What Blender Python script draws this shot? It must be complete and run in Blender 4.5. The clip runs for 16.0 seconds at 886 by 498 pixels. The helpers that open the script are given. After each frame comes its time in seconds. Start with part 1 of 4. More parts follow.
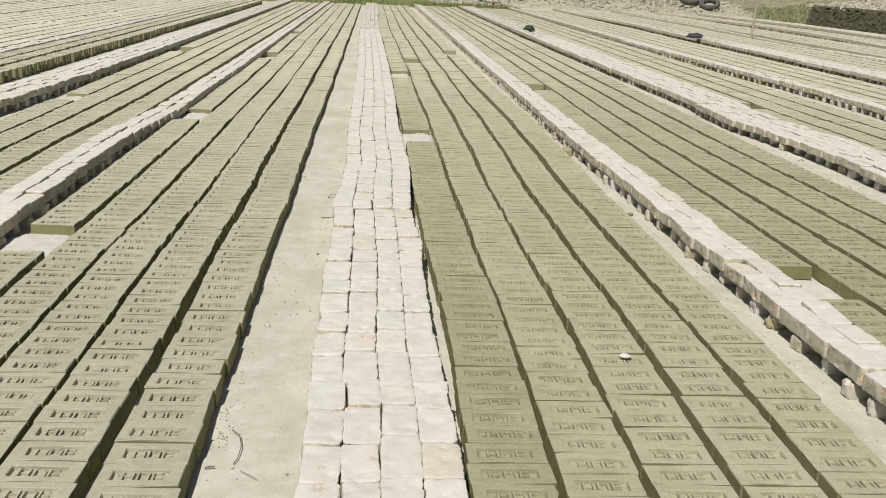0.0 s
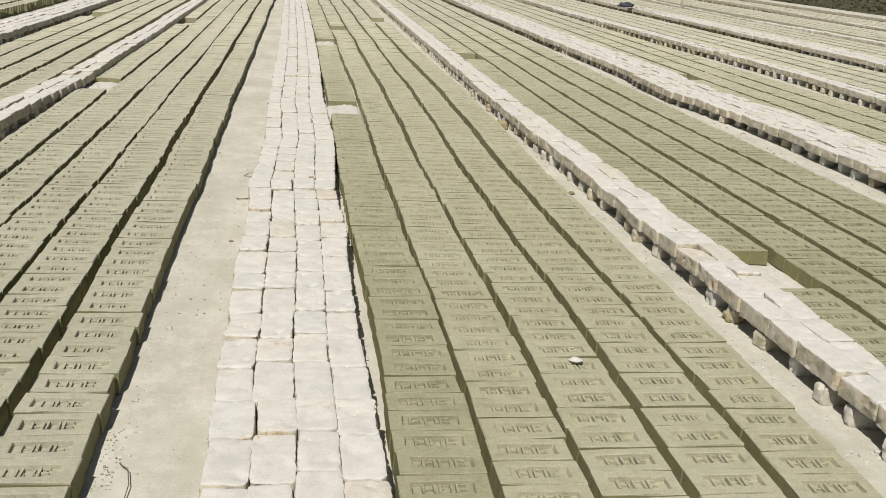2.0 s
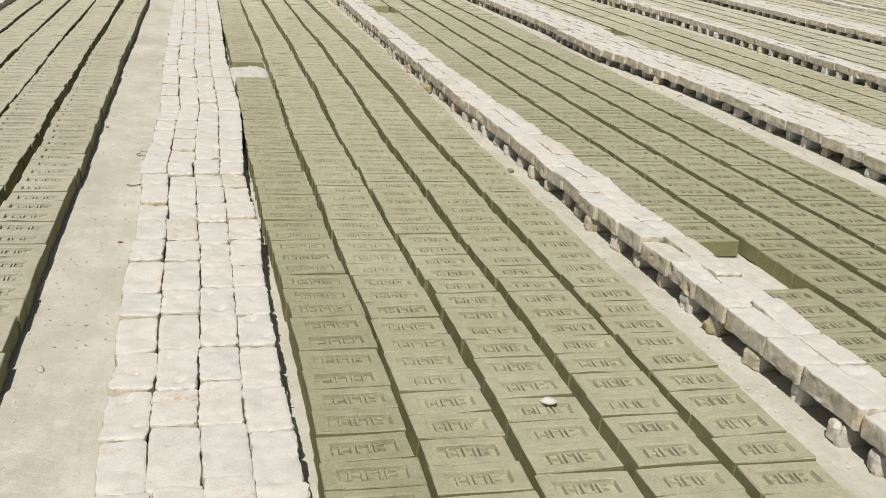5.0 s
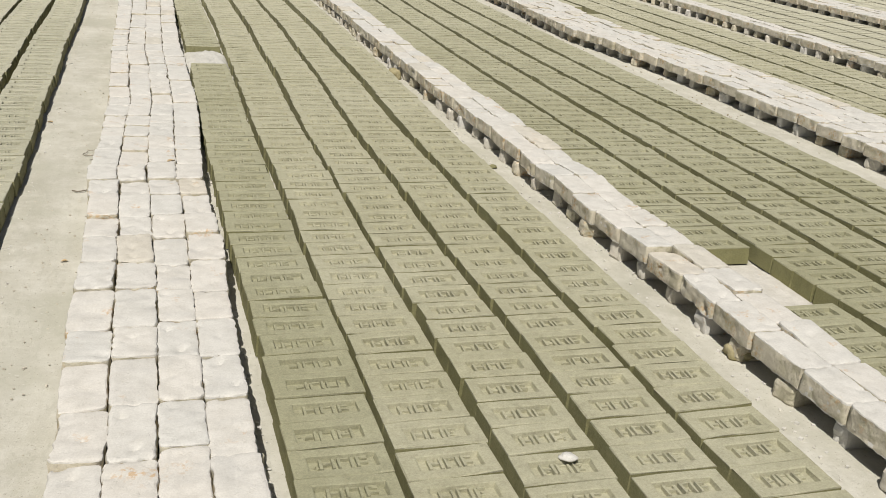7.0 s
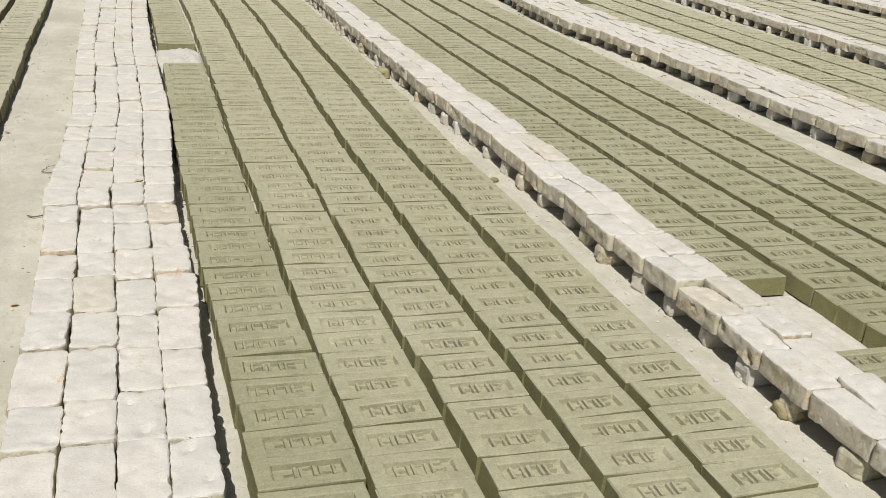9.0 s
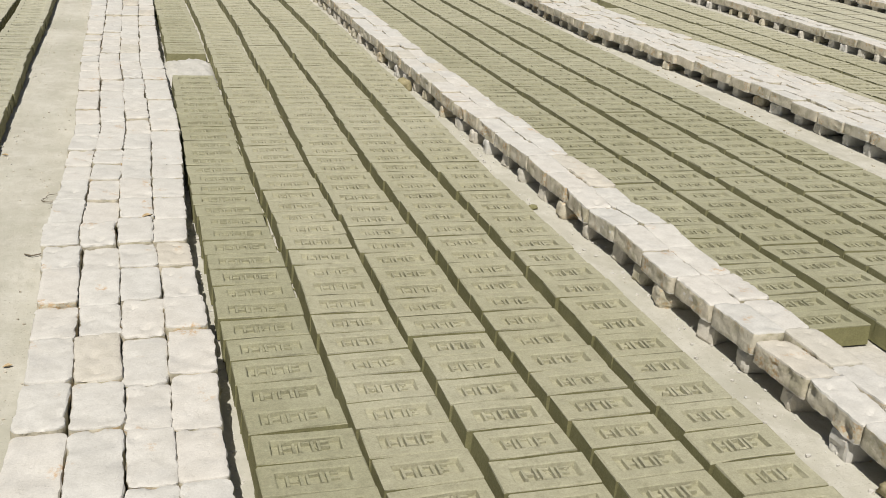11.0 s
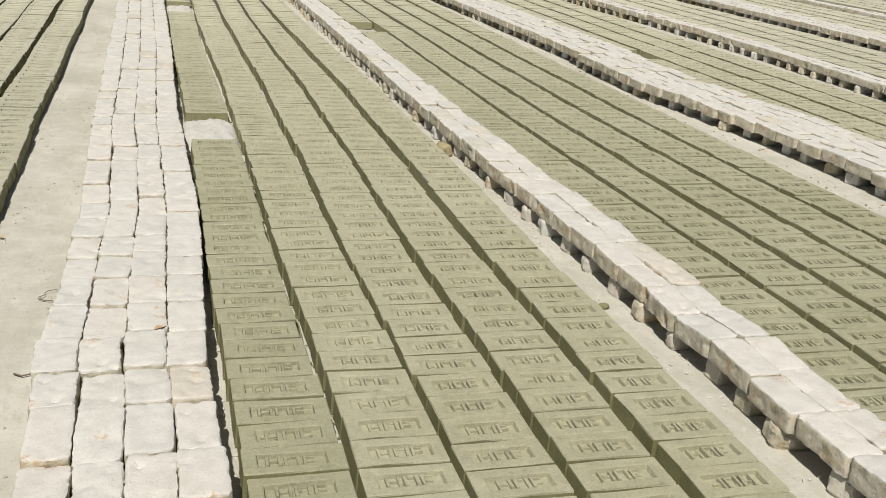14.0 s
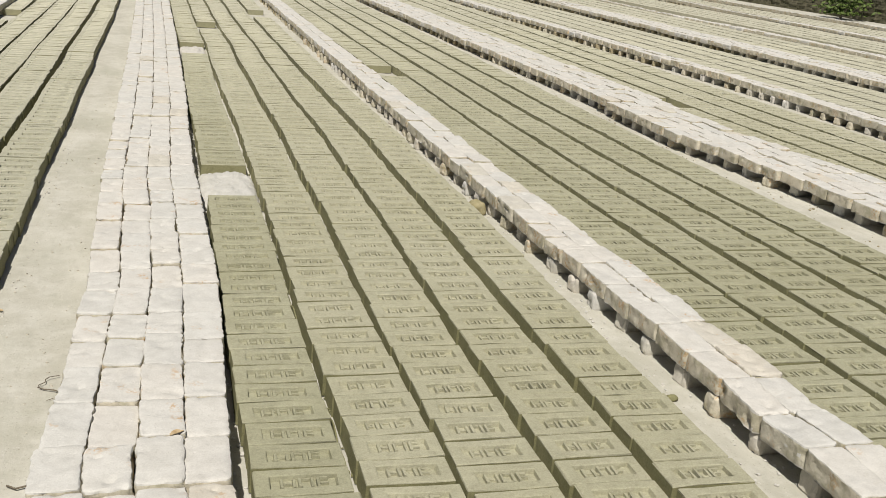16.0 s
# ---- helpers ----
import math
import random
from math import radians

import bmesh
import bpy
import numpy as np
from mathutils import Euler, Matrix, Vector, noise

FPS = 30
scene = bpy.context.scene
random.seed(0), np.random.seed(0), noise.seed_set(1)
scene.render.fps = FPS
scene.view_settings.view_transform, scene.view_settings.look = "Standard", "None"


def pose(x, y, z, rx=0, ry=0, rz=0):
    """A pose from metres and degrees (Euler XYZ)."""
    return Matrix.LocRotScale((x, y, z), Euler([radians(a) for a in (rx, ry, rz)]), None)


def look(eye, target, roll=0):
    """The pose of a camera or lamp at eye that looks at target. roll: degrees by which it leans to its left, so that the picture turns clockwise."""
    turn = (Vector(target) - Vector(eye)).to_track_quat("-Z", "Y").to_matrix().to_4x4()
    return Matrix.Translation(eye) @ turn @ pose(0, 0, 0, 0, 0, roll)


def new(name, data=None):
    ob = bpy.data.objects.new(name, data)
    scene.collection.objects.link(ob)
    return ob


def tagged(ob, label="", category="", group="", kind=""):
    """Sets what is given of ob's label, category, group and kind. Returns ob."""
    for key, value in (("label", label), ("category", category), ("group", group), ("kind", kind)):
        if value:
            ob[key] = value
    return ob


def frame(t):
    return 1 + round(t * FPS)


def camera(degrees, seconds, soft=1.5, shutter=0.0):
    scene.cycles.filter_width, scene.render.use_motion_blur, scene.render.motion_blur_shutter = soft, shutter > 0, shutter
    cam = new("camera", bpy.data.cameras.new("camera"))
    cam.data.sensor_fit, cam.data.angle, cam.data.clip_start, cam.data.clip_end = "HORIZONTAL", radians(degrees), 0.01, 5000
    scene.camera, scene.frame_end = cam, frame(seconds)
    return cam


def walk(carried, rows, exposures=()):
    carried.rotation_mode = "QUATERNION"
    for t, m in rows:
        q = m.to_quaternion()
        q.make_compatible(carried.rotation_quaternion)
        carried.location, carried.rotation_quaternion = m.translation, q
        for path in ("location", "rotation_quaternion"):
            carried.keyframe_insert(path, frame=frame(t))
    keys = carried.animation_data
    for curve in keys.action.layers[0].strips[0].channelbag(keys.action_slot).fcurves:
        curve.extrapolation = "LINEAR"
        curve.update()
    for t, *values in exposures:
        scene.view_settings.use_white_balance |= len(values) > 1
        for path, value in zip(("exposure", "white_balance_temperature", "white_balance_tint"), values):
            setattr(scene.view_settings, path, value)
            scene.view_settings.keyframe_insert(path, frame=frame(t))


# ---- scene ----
cam = camera(47.5, 16.0, 0.75)
TURN = pose(0, 0, -0.03, 0.4, 0, -0.3)  # the rows of bricks run along y
PATH = [
    (0, (0.059, -0.073, 1.625), (0.199, 1.847, 1.083), 2.6),
    (0.5, (0.073, 0.073, 1.613), (0.248, 1.988, 1.062), 2.8),
    (1, (0.084, 0.201, 1.605), (0.296, 2.108, 1.039), 3.0),
    (1.5, (0.095, 0.313, 1.585), (0.338, 2.213, 1.007), 3.2),
    (2, (0.107, 0.453, 1.56), (0.386, 2.343, 0.968), 3.4),
    (2.5, (0.117, 0.588, 1.55), (0.431, 2.468, 0.944), 3.6),
    (3, (0.122, 0.723, 1.556), (0.472, 2.592, 0.935), 3.8),
    (3.5, (0.114, 0.834, 1.56), (0.495, 2.692, 0.926), 3.9),
    (4, (0.117, 0.955, 1.543), (0.524, 2.803, 0.896), 4.1),
    (6.5, (0.093, 1.604, 1.535), (0.616, 3.399, 0.827), 4.3),
    (7, (0.107, 1.714, 1.525), (0.645, 3.502, 0.81), 4.4),
    (7.5, (0.13, 1.848, 1.522), (0.683, 3.628, 0.797), 4.3),
    (8, (0.151, 1.982, 1.528), (0.715, 3.757, 0.797), 4.3),
    (8.5, (0.161, 2.104, 1.532), (0.73, 3.874, 0.796), 4.4),
    (9, (0.166, 2.222, 1.521), (0.737, 3.989, 0.781), 4.4),
    (11.5, (0.161, 2.794, 1.512), (0.717, 4.565, 0.767), 4.2),
    (12, (0.171, 2.915, 1.512), (0.723, 4.69, 0.774), 4.2),
    (12.5, (0.175, 3.036, 1.518), (0.724, 4.817, 0.793), 4.3),
    (13, (0.183, 3.155, 1.529), (0.728, 4.943, 0.817), 4.3),
    (13.5, (0.181, 3.262, 1.533), (0.721, 5.058, 0.838), 4.3),
    (14, (0.176, 3.363, 1.527), (0.712, 5.166, 0.847), 4.4),
    (14.5, (0.162, 3.479, 1.517), (0.697, 5.289, 0.855), 4.5),
    (15, (0.15, 3.609, 1.516), (0.683, 5.426, 0.871), 4.7),
    (15.5, (0.149, 3.738, 1.522), (0.678, 5.562, 0.894), 4.8),
    (16, (0.136, 3.842, 1.524), (0.665, 5.671, 0.912), 4.9),
]
walk(cam, [(t, TURN @ look(eye, target, roll)) for t, eye, target, roll in PATH])

# ---- light ----
world = bpy.data.worlds.new("world")
scene.world = world
world.use_nodes = True
wn, wl = world.node_tree.nodes, world.node_tree.links
sky = wn.new("ShaderNodeTexSky")
sky.sky_type, sky.sun_disc = "NISHITA", False
SUN_EL, SUN_AZ = 58.0, 207.0  # degrees; azimuth clockwise from +y, so the sun stands behind, over the left shoulder
sky.sun_elevation, sky.sun_rotation = radians(SUN_EL), radians(SUN_AZ)
sky.dust_density, sky.ozone_density = 3.0, 1.0
wl.new(sky.outputs[0], wn["Background"].inputs[0])
wn["Background"].inputs[1].default_value = 0.032
sun = new("sun", bpy.data.lights.new("sun", "SUN"))
sun.data.energy, sun.data.angle, sun.data.color = 4.6, radians(0.55), (1.0, 0.945, 0.855)
sun_from = Vector((math.sin(radians(SUN_AZ)) * math.cos(radians(SUN_EL)), math.cos(radians(SUN_AZ)) * math.cos(radians(SUN_EL)), math.sin(radians(SUN_EL))))
sun.matrix_world = look(sun_from * 50, (0, 0, 0))
scene.view_settings.exposure = 0.0

# ---- materials ----


def material(name, rough=0.9):
    m = bpy.data.materials.new(name)
    m.use_nodes = True
    n, l = m.node_tree.nodes, m.node_tree.links
    b = n["Principled BSDF"]
    b.inputs["Roughness"].default_value = rough
    b.inputs["Specular IOR Level"].default_value = 0.25
    return m, n, l, b


def noise_tex(n, l, vec, scale, detail=4.0, rough=0.55):
    t = n.new("ShaderNodeTexNoise")
    t.inputs["Scale"].default_value, t.inputs["Detail"].default_value, t.inputs["Roughness"].default_value = scale, detail, rough
    l.new(vec, t.inputs["Vector"])
    return t.outputs["Fac"]


def ramp(n, l, fac, stops):
    r = n.new("ShaderNodeValToRGB")
    while len(r.color_ramp.elements) < len(stops):
        r.color_ramp.elements.new(0.5)
    for e, (p, c) in zip(r.color_ramp.elements, stops):
        e.position, e.color = p, (c, c, c, 1) if isinstance(c, (int, float)) else (*c, 1)
    l.new(fac, r.inputs[0])
    return r.outputs[0]


def mix(n, l, fac, a, b, kind="MIX"):
    x = n.new("ShaderNodeMix")
    x.data_type, x.blend_type = "RGBA", kind
    for s, v in ((x.inputs[0], fac), (x.inputs[6], a), (x.inputs[7], b)):
        if isinstance(v, (int, float)):
            s.default_value = v
        elif isinstance(v, tuple):
            s.default_value = (*v, 1)
        else:
            l.new(v, s)
    return x.outputs[2]


def math_node(n, l, op, a, b):
    x = n.new("ShaderNodeMath")
    x.operation = op
    for s, v in zip(x.inputs, (a, b)):
        if isinstance(v, (int, float)):
            s.default_value = v
        else:
            l.new(v, s)
    return x.outputs[0]


def bump(n, l, b, height, strength, distance, onto=None):
    x = n.new("ShaderNodeBump")
    x.inputs["Strength"].default_value, x.inputs["Distance"].default_value = strength, distance
    l.new(height, x.inputs["Height"])
    if onto is not None:
        l.new(onto, x.inputs["Normal"])
    l.new(x.outputs[0], b.inputs["Normal"])
    return x.outputs[0]


def place(n, l, scale=(1, 1, 1)):
    """World position, so that grain keeps its real size on every piece."""
    g = n.new("ShaderNodeNewGeometry")
    mp = n.new("ShaderNodeMapping")
    mp.inputs["Scale"].default_value = scale
    l.new(g.outputs["Position"], mp.inputs["Vector"])
    return mp.outputs[0], g


def chance(n, g, joined):
    return g.outputs["Random Per Island"] if joined else n.new("ShaderNodeObjectInfo").outputs["Random"]


# dry: the pale tone mixed in with distance, as painted haze
def clay(name, joined, dark=(0.32, 0.311, 0.21), light=(0.42, 0.405, 0.287), dust=(0.475, 0.463, 0.36), wet_look=(0.205, 0.203, 0.132), dry=(0.53, 0.515, 0.41)):
    m, n, l, b = material(name, 0.85)
    p, g = place(n, l)
    each = chance(n, g, joined)
    base = mix(n, l, ramp(n, l, noise_tex(n, l, p, 9.0, 5), [(0.28, 0.15), (0.75, 0.95)]), dark, light)
    base = mix(n, l, math_node(n, l, "MULTIPLY", each, 0.45), base, tuple(0.5 * (u + v) for u, v in zip(dark, light)))
    patch = ramp(n, l, noise_tex(n, l, p, 1.1, 3), [(0.40, 0.0), (0.72, 0.5)])
    base = mix(n, l, patch, base, dust)
    speck = ramp(n, l, noise_tex(n, l, p, 70.0, 3, 0.7), [(0.62, 0.0), (0.74, 0.55)])
    base = mix(n, l, speck, base, dust)
    # haze painted into the clay: it pales with distance along y
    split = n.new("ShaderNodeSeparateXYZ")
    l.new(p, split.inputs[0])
    far_haze = n.new("ShaderNodeMapRange")
    far_haze.inputs["From Min"].default_value, far_haze.inputs["From Max"].default_value = 5.0, 24.0
    far_haze.inputs["To Max"].default_value = 0.9
    l.new(split.outputs["Y"], far_haze.inputs["Value"])
    base = mix(n, l, far_haze.outputs[0], base, dry)
    wet = ramp(n, l, noise_tex(n, l, p, 26.0, 4, 0.65), [(0.28, 0.35), (0.45, 0.0)])
    base = mix(n, l, wet, base, wet_look)
    cloud = ramp(n, l, noise_tex(n, l, p, 24.0, 3, 0.6), [(0.32, 0.93), (0.70, 1.06)])
    base = mix(n, l, 1.0, base, cloud, "MULTIPLY")
    grain = ramp(n, l, noise_tex(n, l, p, 150.0, 4, 0.75), [(0.30, 0.80), (0.70, 1.13)])
    base = mix(n, l, 1.0, base, grain, "MULTIPLY")
    l.new(base, b.inputs["Base Color"])
    first = bump(n, l, b, noise_tex(n, l, p, 40.0, 5, 0.6), 0.6, 0.0032)
    second = bump(n, l, b, noise_tex(n, l, p, 110.0, 4, 0.7), 0.6, 0.0035, first)
    bump(n, l, b, noise_tex(n, l, p, 300.0, 3, 0.7), 0.7, 0.002, second)
    return m


def pale(name, joined, a=(0.505, 0.489, 0.449), c=(0.625, 0.61, 0.572), relief=1.0, warm=(1.0, 1.0, 1.0), stains=0.62, moss=0.0):
    m, n, l, b = material(name, 0.93)
    p, g = place(n, l)
    each = chance(n, g, joined)
    base = mix(n, l, ramp(n, l, noise_tex(n, l, p, 17.0, 5, 0.6), [(0.36, 0.0), (0.60, 1.0)]), a, c)
    tint = mix(n, l, each, (0.56, 0.565, 0.545), (0.63, 0.60, 0.55))
    base = mix(n, l, 0.45, base, tint)
    grey = ramp(n, l, noise_tex(n, l, p, 6.5, 4, 0.6), [(0.52, 0.0), (0.70, 0.55)])
    base = mix(n, l, grey, base, (0.47, 0.465, 0.445))
    grime = ramp(n, l, noise_tex(n, l, p, 46.0, 5, 0.7), [(0.60, 0.0), (0.72, 0.36)])
    base = mix(n, l, grime, base, (0.41, 0.385, 0.32))
    rare = ramp(n, l, noise_tex(n, l, p, 7.5, 3, 0.55), [(stains, 0.0), (stains + 0.08, 1.0)])
    fine = ramp(n, l, noise_tex(n, l, p, 75.0, 3, 0.6), [(0.47, 0.0), (0.60, 0.75)])
    base = mix(n, l, math_node(n, l, "MULTIPLY", rare, fine), base, (0.50, 0.33, 0.17))
    if moss:
        green = ramp(n, l, noise_tex(n, l, p, 13.0, 5, 0.7), [(0.47, 0.0), (0.60, moss)])
        base = mix(n, l, green, base, (0.31, 0.30, 0.205))
    crack = n.new("ShaderNodeTexVoronoi")
    crack.feature = "DISTANCE_TO_EDGE"
    crack.inputs["Scale"].default_value = 13.0
    warp = n.new("ShaderNodeVectorMath")
    warp.operation = "MULTIPLY_ADD"
    wob = n.new("ShaderNodeTexNoise")
    wob.inputs["Scale"].default_value, wob.inputs["Detail"].default_value = 22.0, 4.0
    l.new(p, wob.inputs["Vector"])
    l.new(wob.outputs["Color"], warp.inputs[0])
    warp.inputs[1].default_value = (0.11, 0.11, 0.11)
    l.new(p, warp.inputs[2])
    l.new(warp.outputs[0], crack.inputs["Vector"])
    line = ramp(n, l, crack.outputs["Distance"], [(0.0, 1.0), (0.022, 0.0)])
    some = ramp(n, l, noise_tex(n, l, p, 9.0, 2, 0.5), [(0.60, 0.0), (0.68, 0.16)])
    line = math_node(n, l, "MULTIPLY", line, some)
    base = mix(n, l, line, base, (0.34, 0.31, 0.25))
    grain = ramp(n, l, noise_tex(n, l, p, 170.0, 4, 0.75), [(0.30, 0.90), (0.70, 1.07)])
    base = mix(n, l, 1.0, base, grain, "MULTIPLY")
    base = mix(n, l, 1.0, base, warm, "MULTIPLY")
    l.new(base, b.inputs["Base Color"])
    first = bump(n, l, b, noise_tex(n, l, p, 22.0, 6, 0.6), 0.45, 0.005 * relief)
    pits = ramp(n, l, noise_tex(n, l, p, 60.0, 4, 0.65), [(0.30, 0.0), (0.42, 1.0)])
    second = bump(n, l, b, pits, 0.4, 0.0018 * relief, first)
    down = n.new("ShaderNodeMath")
    down.operation = "SUBTRACT"
    down.inputs[0].default_value = 1.0
    l.new(line, down.inputs[1])
    third = bump(n, l, b, down.outputs[0], 0.6, 0.003, second)
    bump(n, l, b, noise_tex(n, l, p, 240.0, 3, 0.7), 0.4, 0.0014, third)
    return m


def dusty(name):
    m, n, l, b = material(name, 0.95)
    p, g = place(n, l)
    q, g2 = place(n, l, (1.0, 0.35, 1.0))
    base = mix(n, l, ramp(n, l, noise_tex(n, l, q, 3.2, 6, 0.65), [(0.36, 0.0), (0.62, 1.0)]), (0.425, 0.412, 0.35), (0.53, 0.517, 0.455))
    blot = ramp(n, l, noise_tex(n, l, p, 9.0, 6, 0.7), [(0.45, 0.0), (0.70, 0.6)])
    base = mix(n, l, blot, base, (0.62, 0.61, 0.56))
    smear = ramp(n, l, noise_tex(n, l, q, 21.0, 5, 0.7), [(0.54, 0.0), (0.66, 0.6)])
    base = mix(n, l, smear, base, (0.42, 0.41, 0.35))
    damp = ramp(n, l, noise_tex(n, l, p, 1.7, 4, 0.6), [(0.32, 0.6), (0.50, 0.0)])
    base = mix(n, l, damp, base, (0.405, 0.40, 0.33))
    grit = ramp(n, l, noise_tex(n, l, p, 110.0, 2, 0.7), [(0.64, 0.0), (0.70, 0.6)])
    base = mix(n, l, grit, base, (0.27, 0.25, 0.20))
    crumb = ramp(n, l, noise_tex(n, l, p, 75.0, 2, 0.6), [(0.68, 0.0), (0.73, 0.7)])
    base = mix(n, l, crumb, base, (0.58, 0.57, 0.53))
    l.new(base, b.inputs["Base Color"])
    first = bump(n, l, b, noise_tex(n, l, p, 7.0, 6, 0.65), 0.5, 0.011)
    second = bump(n, l, b, noise_tex(n, l, p, 45.0, 5, 0.7), 0.5, 0.003, first)
    bump(n, l, b, noise_tex(n, l, p, 160.0, 4, 0.7), 0.6, 0.003, second)
    return m


def plain(name, a, c, scale, rough=0.9, depth=0.01):
    m, n, l, b = material(name, rough)
    p, g = place(n, l)
    base = mix(n, l, ramp(n, l, noise_tex(n, l, p, scale, 5, 0.6), [(0.34, 0.0), (0.66, 1.0)]), a, c)
    base = mix(n, l, math_node(n, l, "MULTIPLY", g.outputs["Random Per Island"], 0.5), base, tuple(0.5 * (u + v) for u, v in zip(a, c)))
    l.new(base, b.inputs["Base Color"])
    bump(n, l, b, noise_tex(n, l, p, scale * 3, 4, 0.65), 0.5, depth)
    return m


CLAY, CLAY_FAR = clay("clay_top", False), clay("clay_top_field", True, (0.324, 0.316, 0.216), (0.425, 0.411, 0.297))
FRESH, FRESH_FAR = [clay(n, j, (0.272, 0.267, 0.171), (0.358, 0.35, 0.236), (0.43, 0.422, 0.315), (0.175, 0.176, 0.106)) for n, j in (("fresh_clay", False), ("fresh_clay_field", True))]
# olive moist clay, darkened further to paint shade on sides and in gaps
MOIST_SHADED = [clay(n, j, (0.178, 0.172, 0.079), (0.25, 0.242, 0.12), (0.32, 0.31, 0.18), (0.13, 0.126, 0.057), (0.35, 0.34, 0.235)) for n, j in (("moist_shaded_clay", False), ("moist_shaded_clay_field", True))]
# half-dry clay of the left rows; the far right rows take it as painted haze
CLAY_DRIER_HAZED = [clay(n, j, (0.34, 0.336, 0.25), (0.43, 0.42, 0.322), (0.50, 0.487, 0.395), (0.25, 0.247, 0.175), (0.55, 0.535, 0.43)) for n, j in (("drier_clay", False), ("drier_hazed_clay_field", True))]
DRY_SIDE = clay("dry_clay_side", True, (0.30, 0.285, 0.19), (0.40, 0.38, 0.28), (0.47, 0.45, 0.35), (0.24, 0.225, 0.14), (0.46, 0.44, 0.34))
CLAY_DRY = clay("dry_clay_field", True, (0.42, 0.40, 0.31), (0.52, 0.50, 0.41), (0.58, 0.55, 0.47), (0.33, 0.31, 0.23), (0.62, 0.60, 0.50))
PALE, PALE_FAR = pale("dried_brick", False), pale("dried_brick_field", True)
DUST = dusty("pale_dust")
GRASS = plain("grass", (0.12, 0.15, 0.05), (0.24, 0.26, 0.115), 3.0)
LEAF = plain("leaf", (0.06, 0.10, 0.02), (0.14, 0.19, 0.05), 9.0, 0.6)
DULL = plain("dull_grass", (0.15, 0.155, 0.08), (0.36, 0.34, 0.24), 1.3)
SCRUB = plain("scrub", (0.26, 0.255, 0.19), (0.44, 0.425, 0.34), 2.0)
RUBBLE = plain("rubble", (0.38, 0.35, 0.29), (0.60, 0.565, 0.49), 6.0)
WALLBRICK = plain("weathered_brick", (0.085, 0.086, 0.05), (0.20, 0.185, 0.13), 5.0)
RUBBER = plain("tyre_rubber", (0.06, 0.06, 0.058), (0.13, 0.125, 0.115), 12.0, 0.75, 0.004)
WOOD = plain("grey_wood", (0.30, 0.27, 0.21), (0.46, 0.42, 0.34), 14.0, 0.85, 0.004)
CLOTH = plain("dark_cloth", (0.03, 0.032, 0.045), (0.075, 0.078, 0.10), 20.0, 0.9, 0.004)
BAG = plain("dark_green_sack", (0.02, 0.035, 0.022), (0.05, 0.07, 0.045), 20.0, 0.6, 0.004)

# ---- mesh helpers ----


def mesh_of(name, verts, faces, mat, smooth=False, second=None, marks=None, crisp=36):
    """marks: for each face, 1 where it takes the second material."""
    me = bpy.data.meshes.new(name)
    me.from_pydata([tuple(v) for v in verts], [], faces)
    me.materials.append(mat)
    if second is not None:
        me.materials.append(second)
        me.polygons.foreach_set("material_index", marks)
    me.polygons.foreach_set("use_smooth", [smooth] * len(me.polygons))
    me.update()
    if smooth:
        me.set_sharp_from_angle(angle=radians(crisp))
    return me


def part(name, me, parent, m=None, label=""):
    ob = new(name, me)
    ob.parent = parent
    if m is not None:
        ob.matrix_basis = m
    return tagged(ob, label) if label else ob


def bm_mesh(name, bm, mat, smooth=False):
    me = bpy.data.meshes.new(name)
    bm.to_mesh(me)
    bm.free()
    me.materials.append(mat)
    me.polygons.foreach_set("use_smooth", [smooth] * len(me.polygons))
    return me


GL, GW, GH = 0.254, 0.1400, 0.078  # a green brick
PITCH = 0.1412
WL, WW, WH = 0.247, 0.1215, 0.076  # a dried brick


def ring(hx, hy, z, r, bend=0.0, cx=0.0, cut=0.0, uneven=0.0017):
    """Twelve points round a brick: two to each corner, and two more on each long side."""
    long_side = [(-hx + cut, -hy), (-0.36 * hx, -hy), (0.36 * hx, -hy), (hx - cut, -hy), (hx, -hy + cut), (hx, hy - cut)]
    pts = long_side + [(-x, -y) for x, y in long_side]
    return [(x + cx + r.uniform(-1, 1) * 0.0018, y + bend * (1 - (x / hx) ** 2) * 0.5 + r.uniform(-1, 1) * 0.0014, z + r.uniform(-1, 1) * uneven) for x, y in pts]


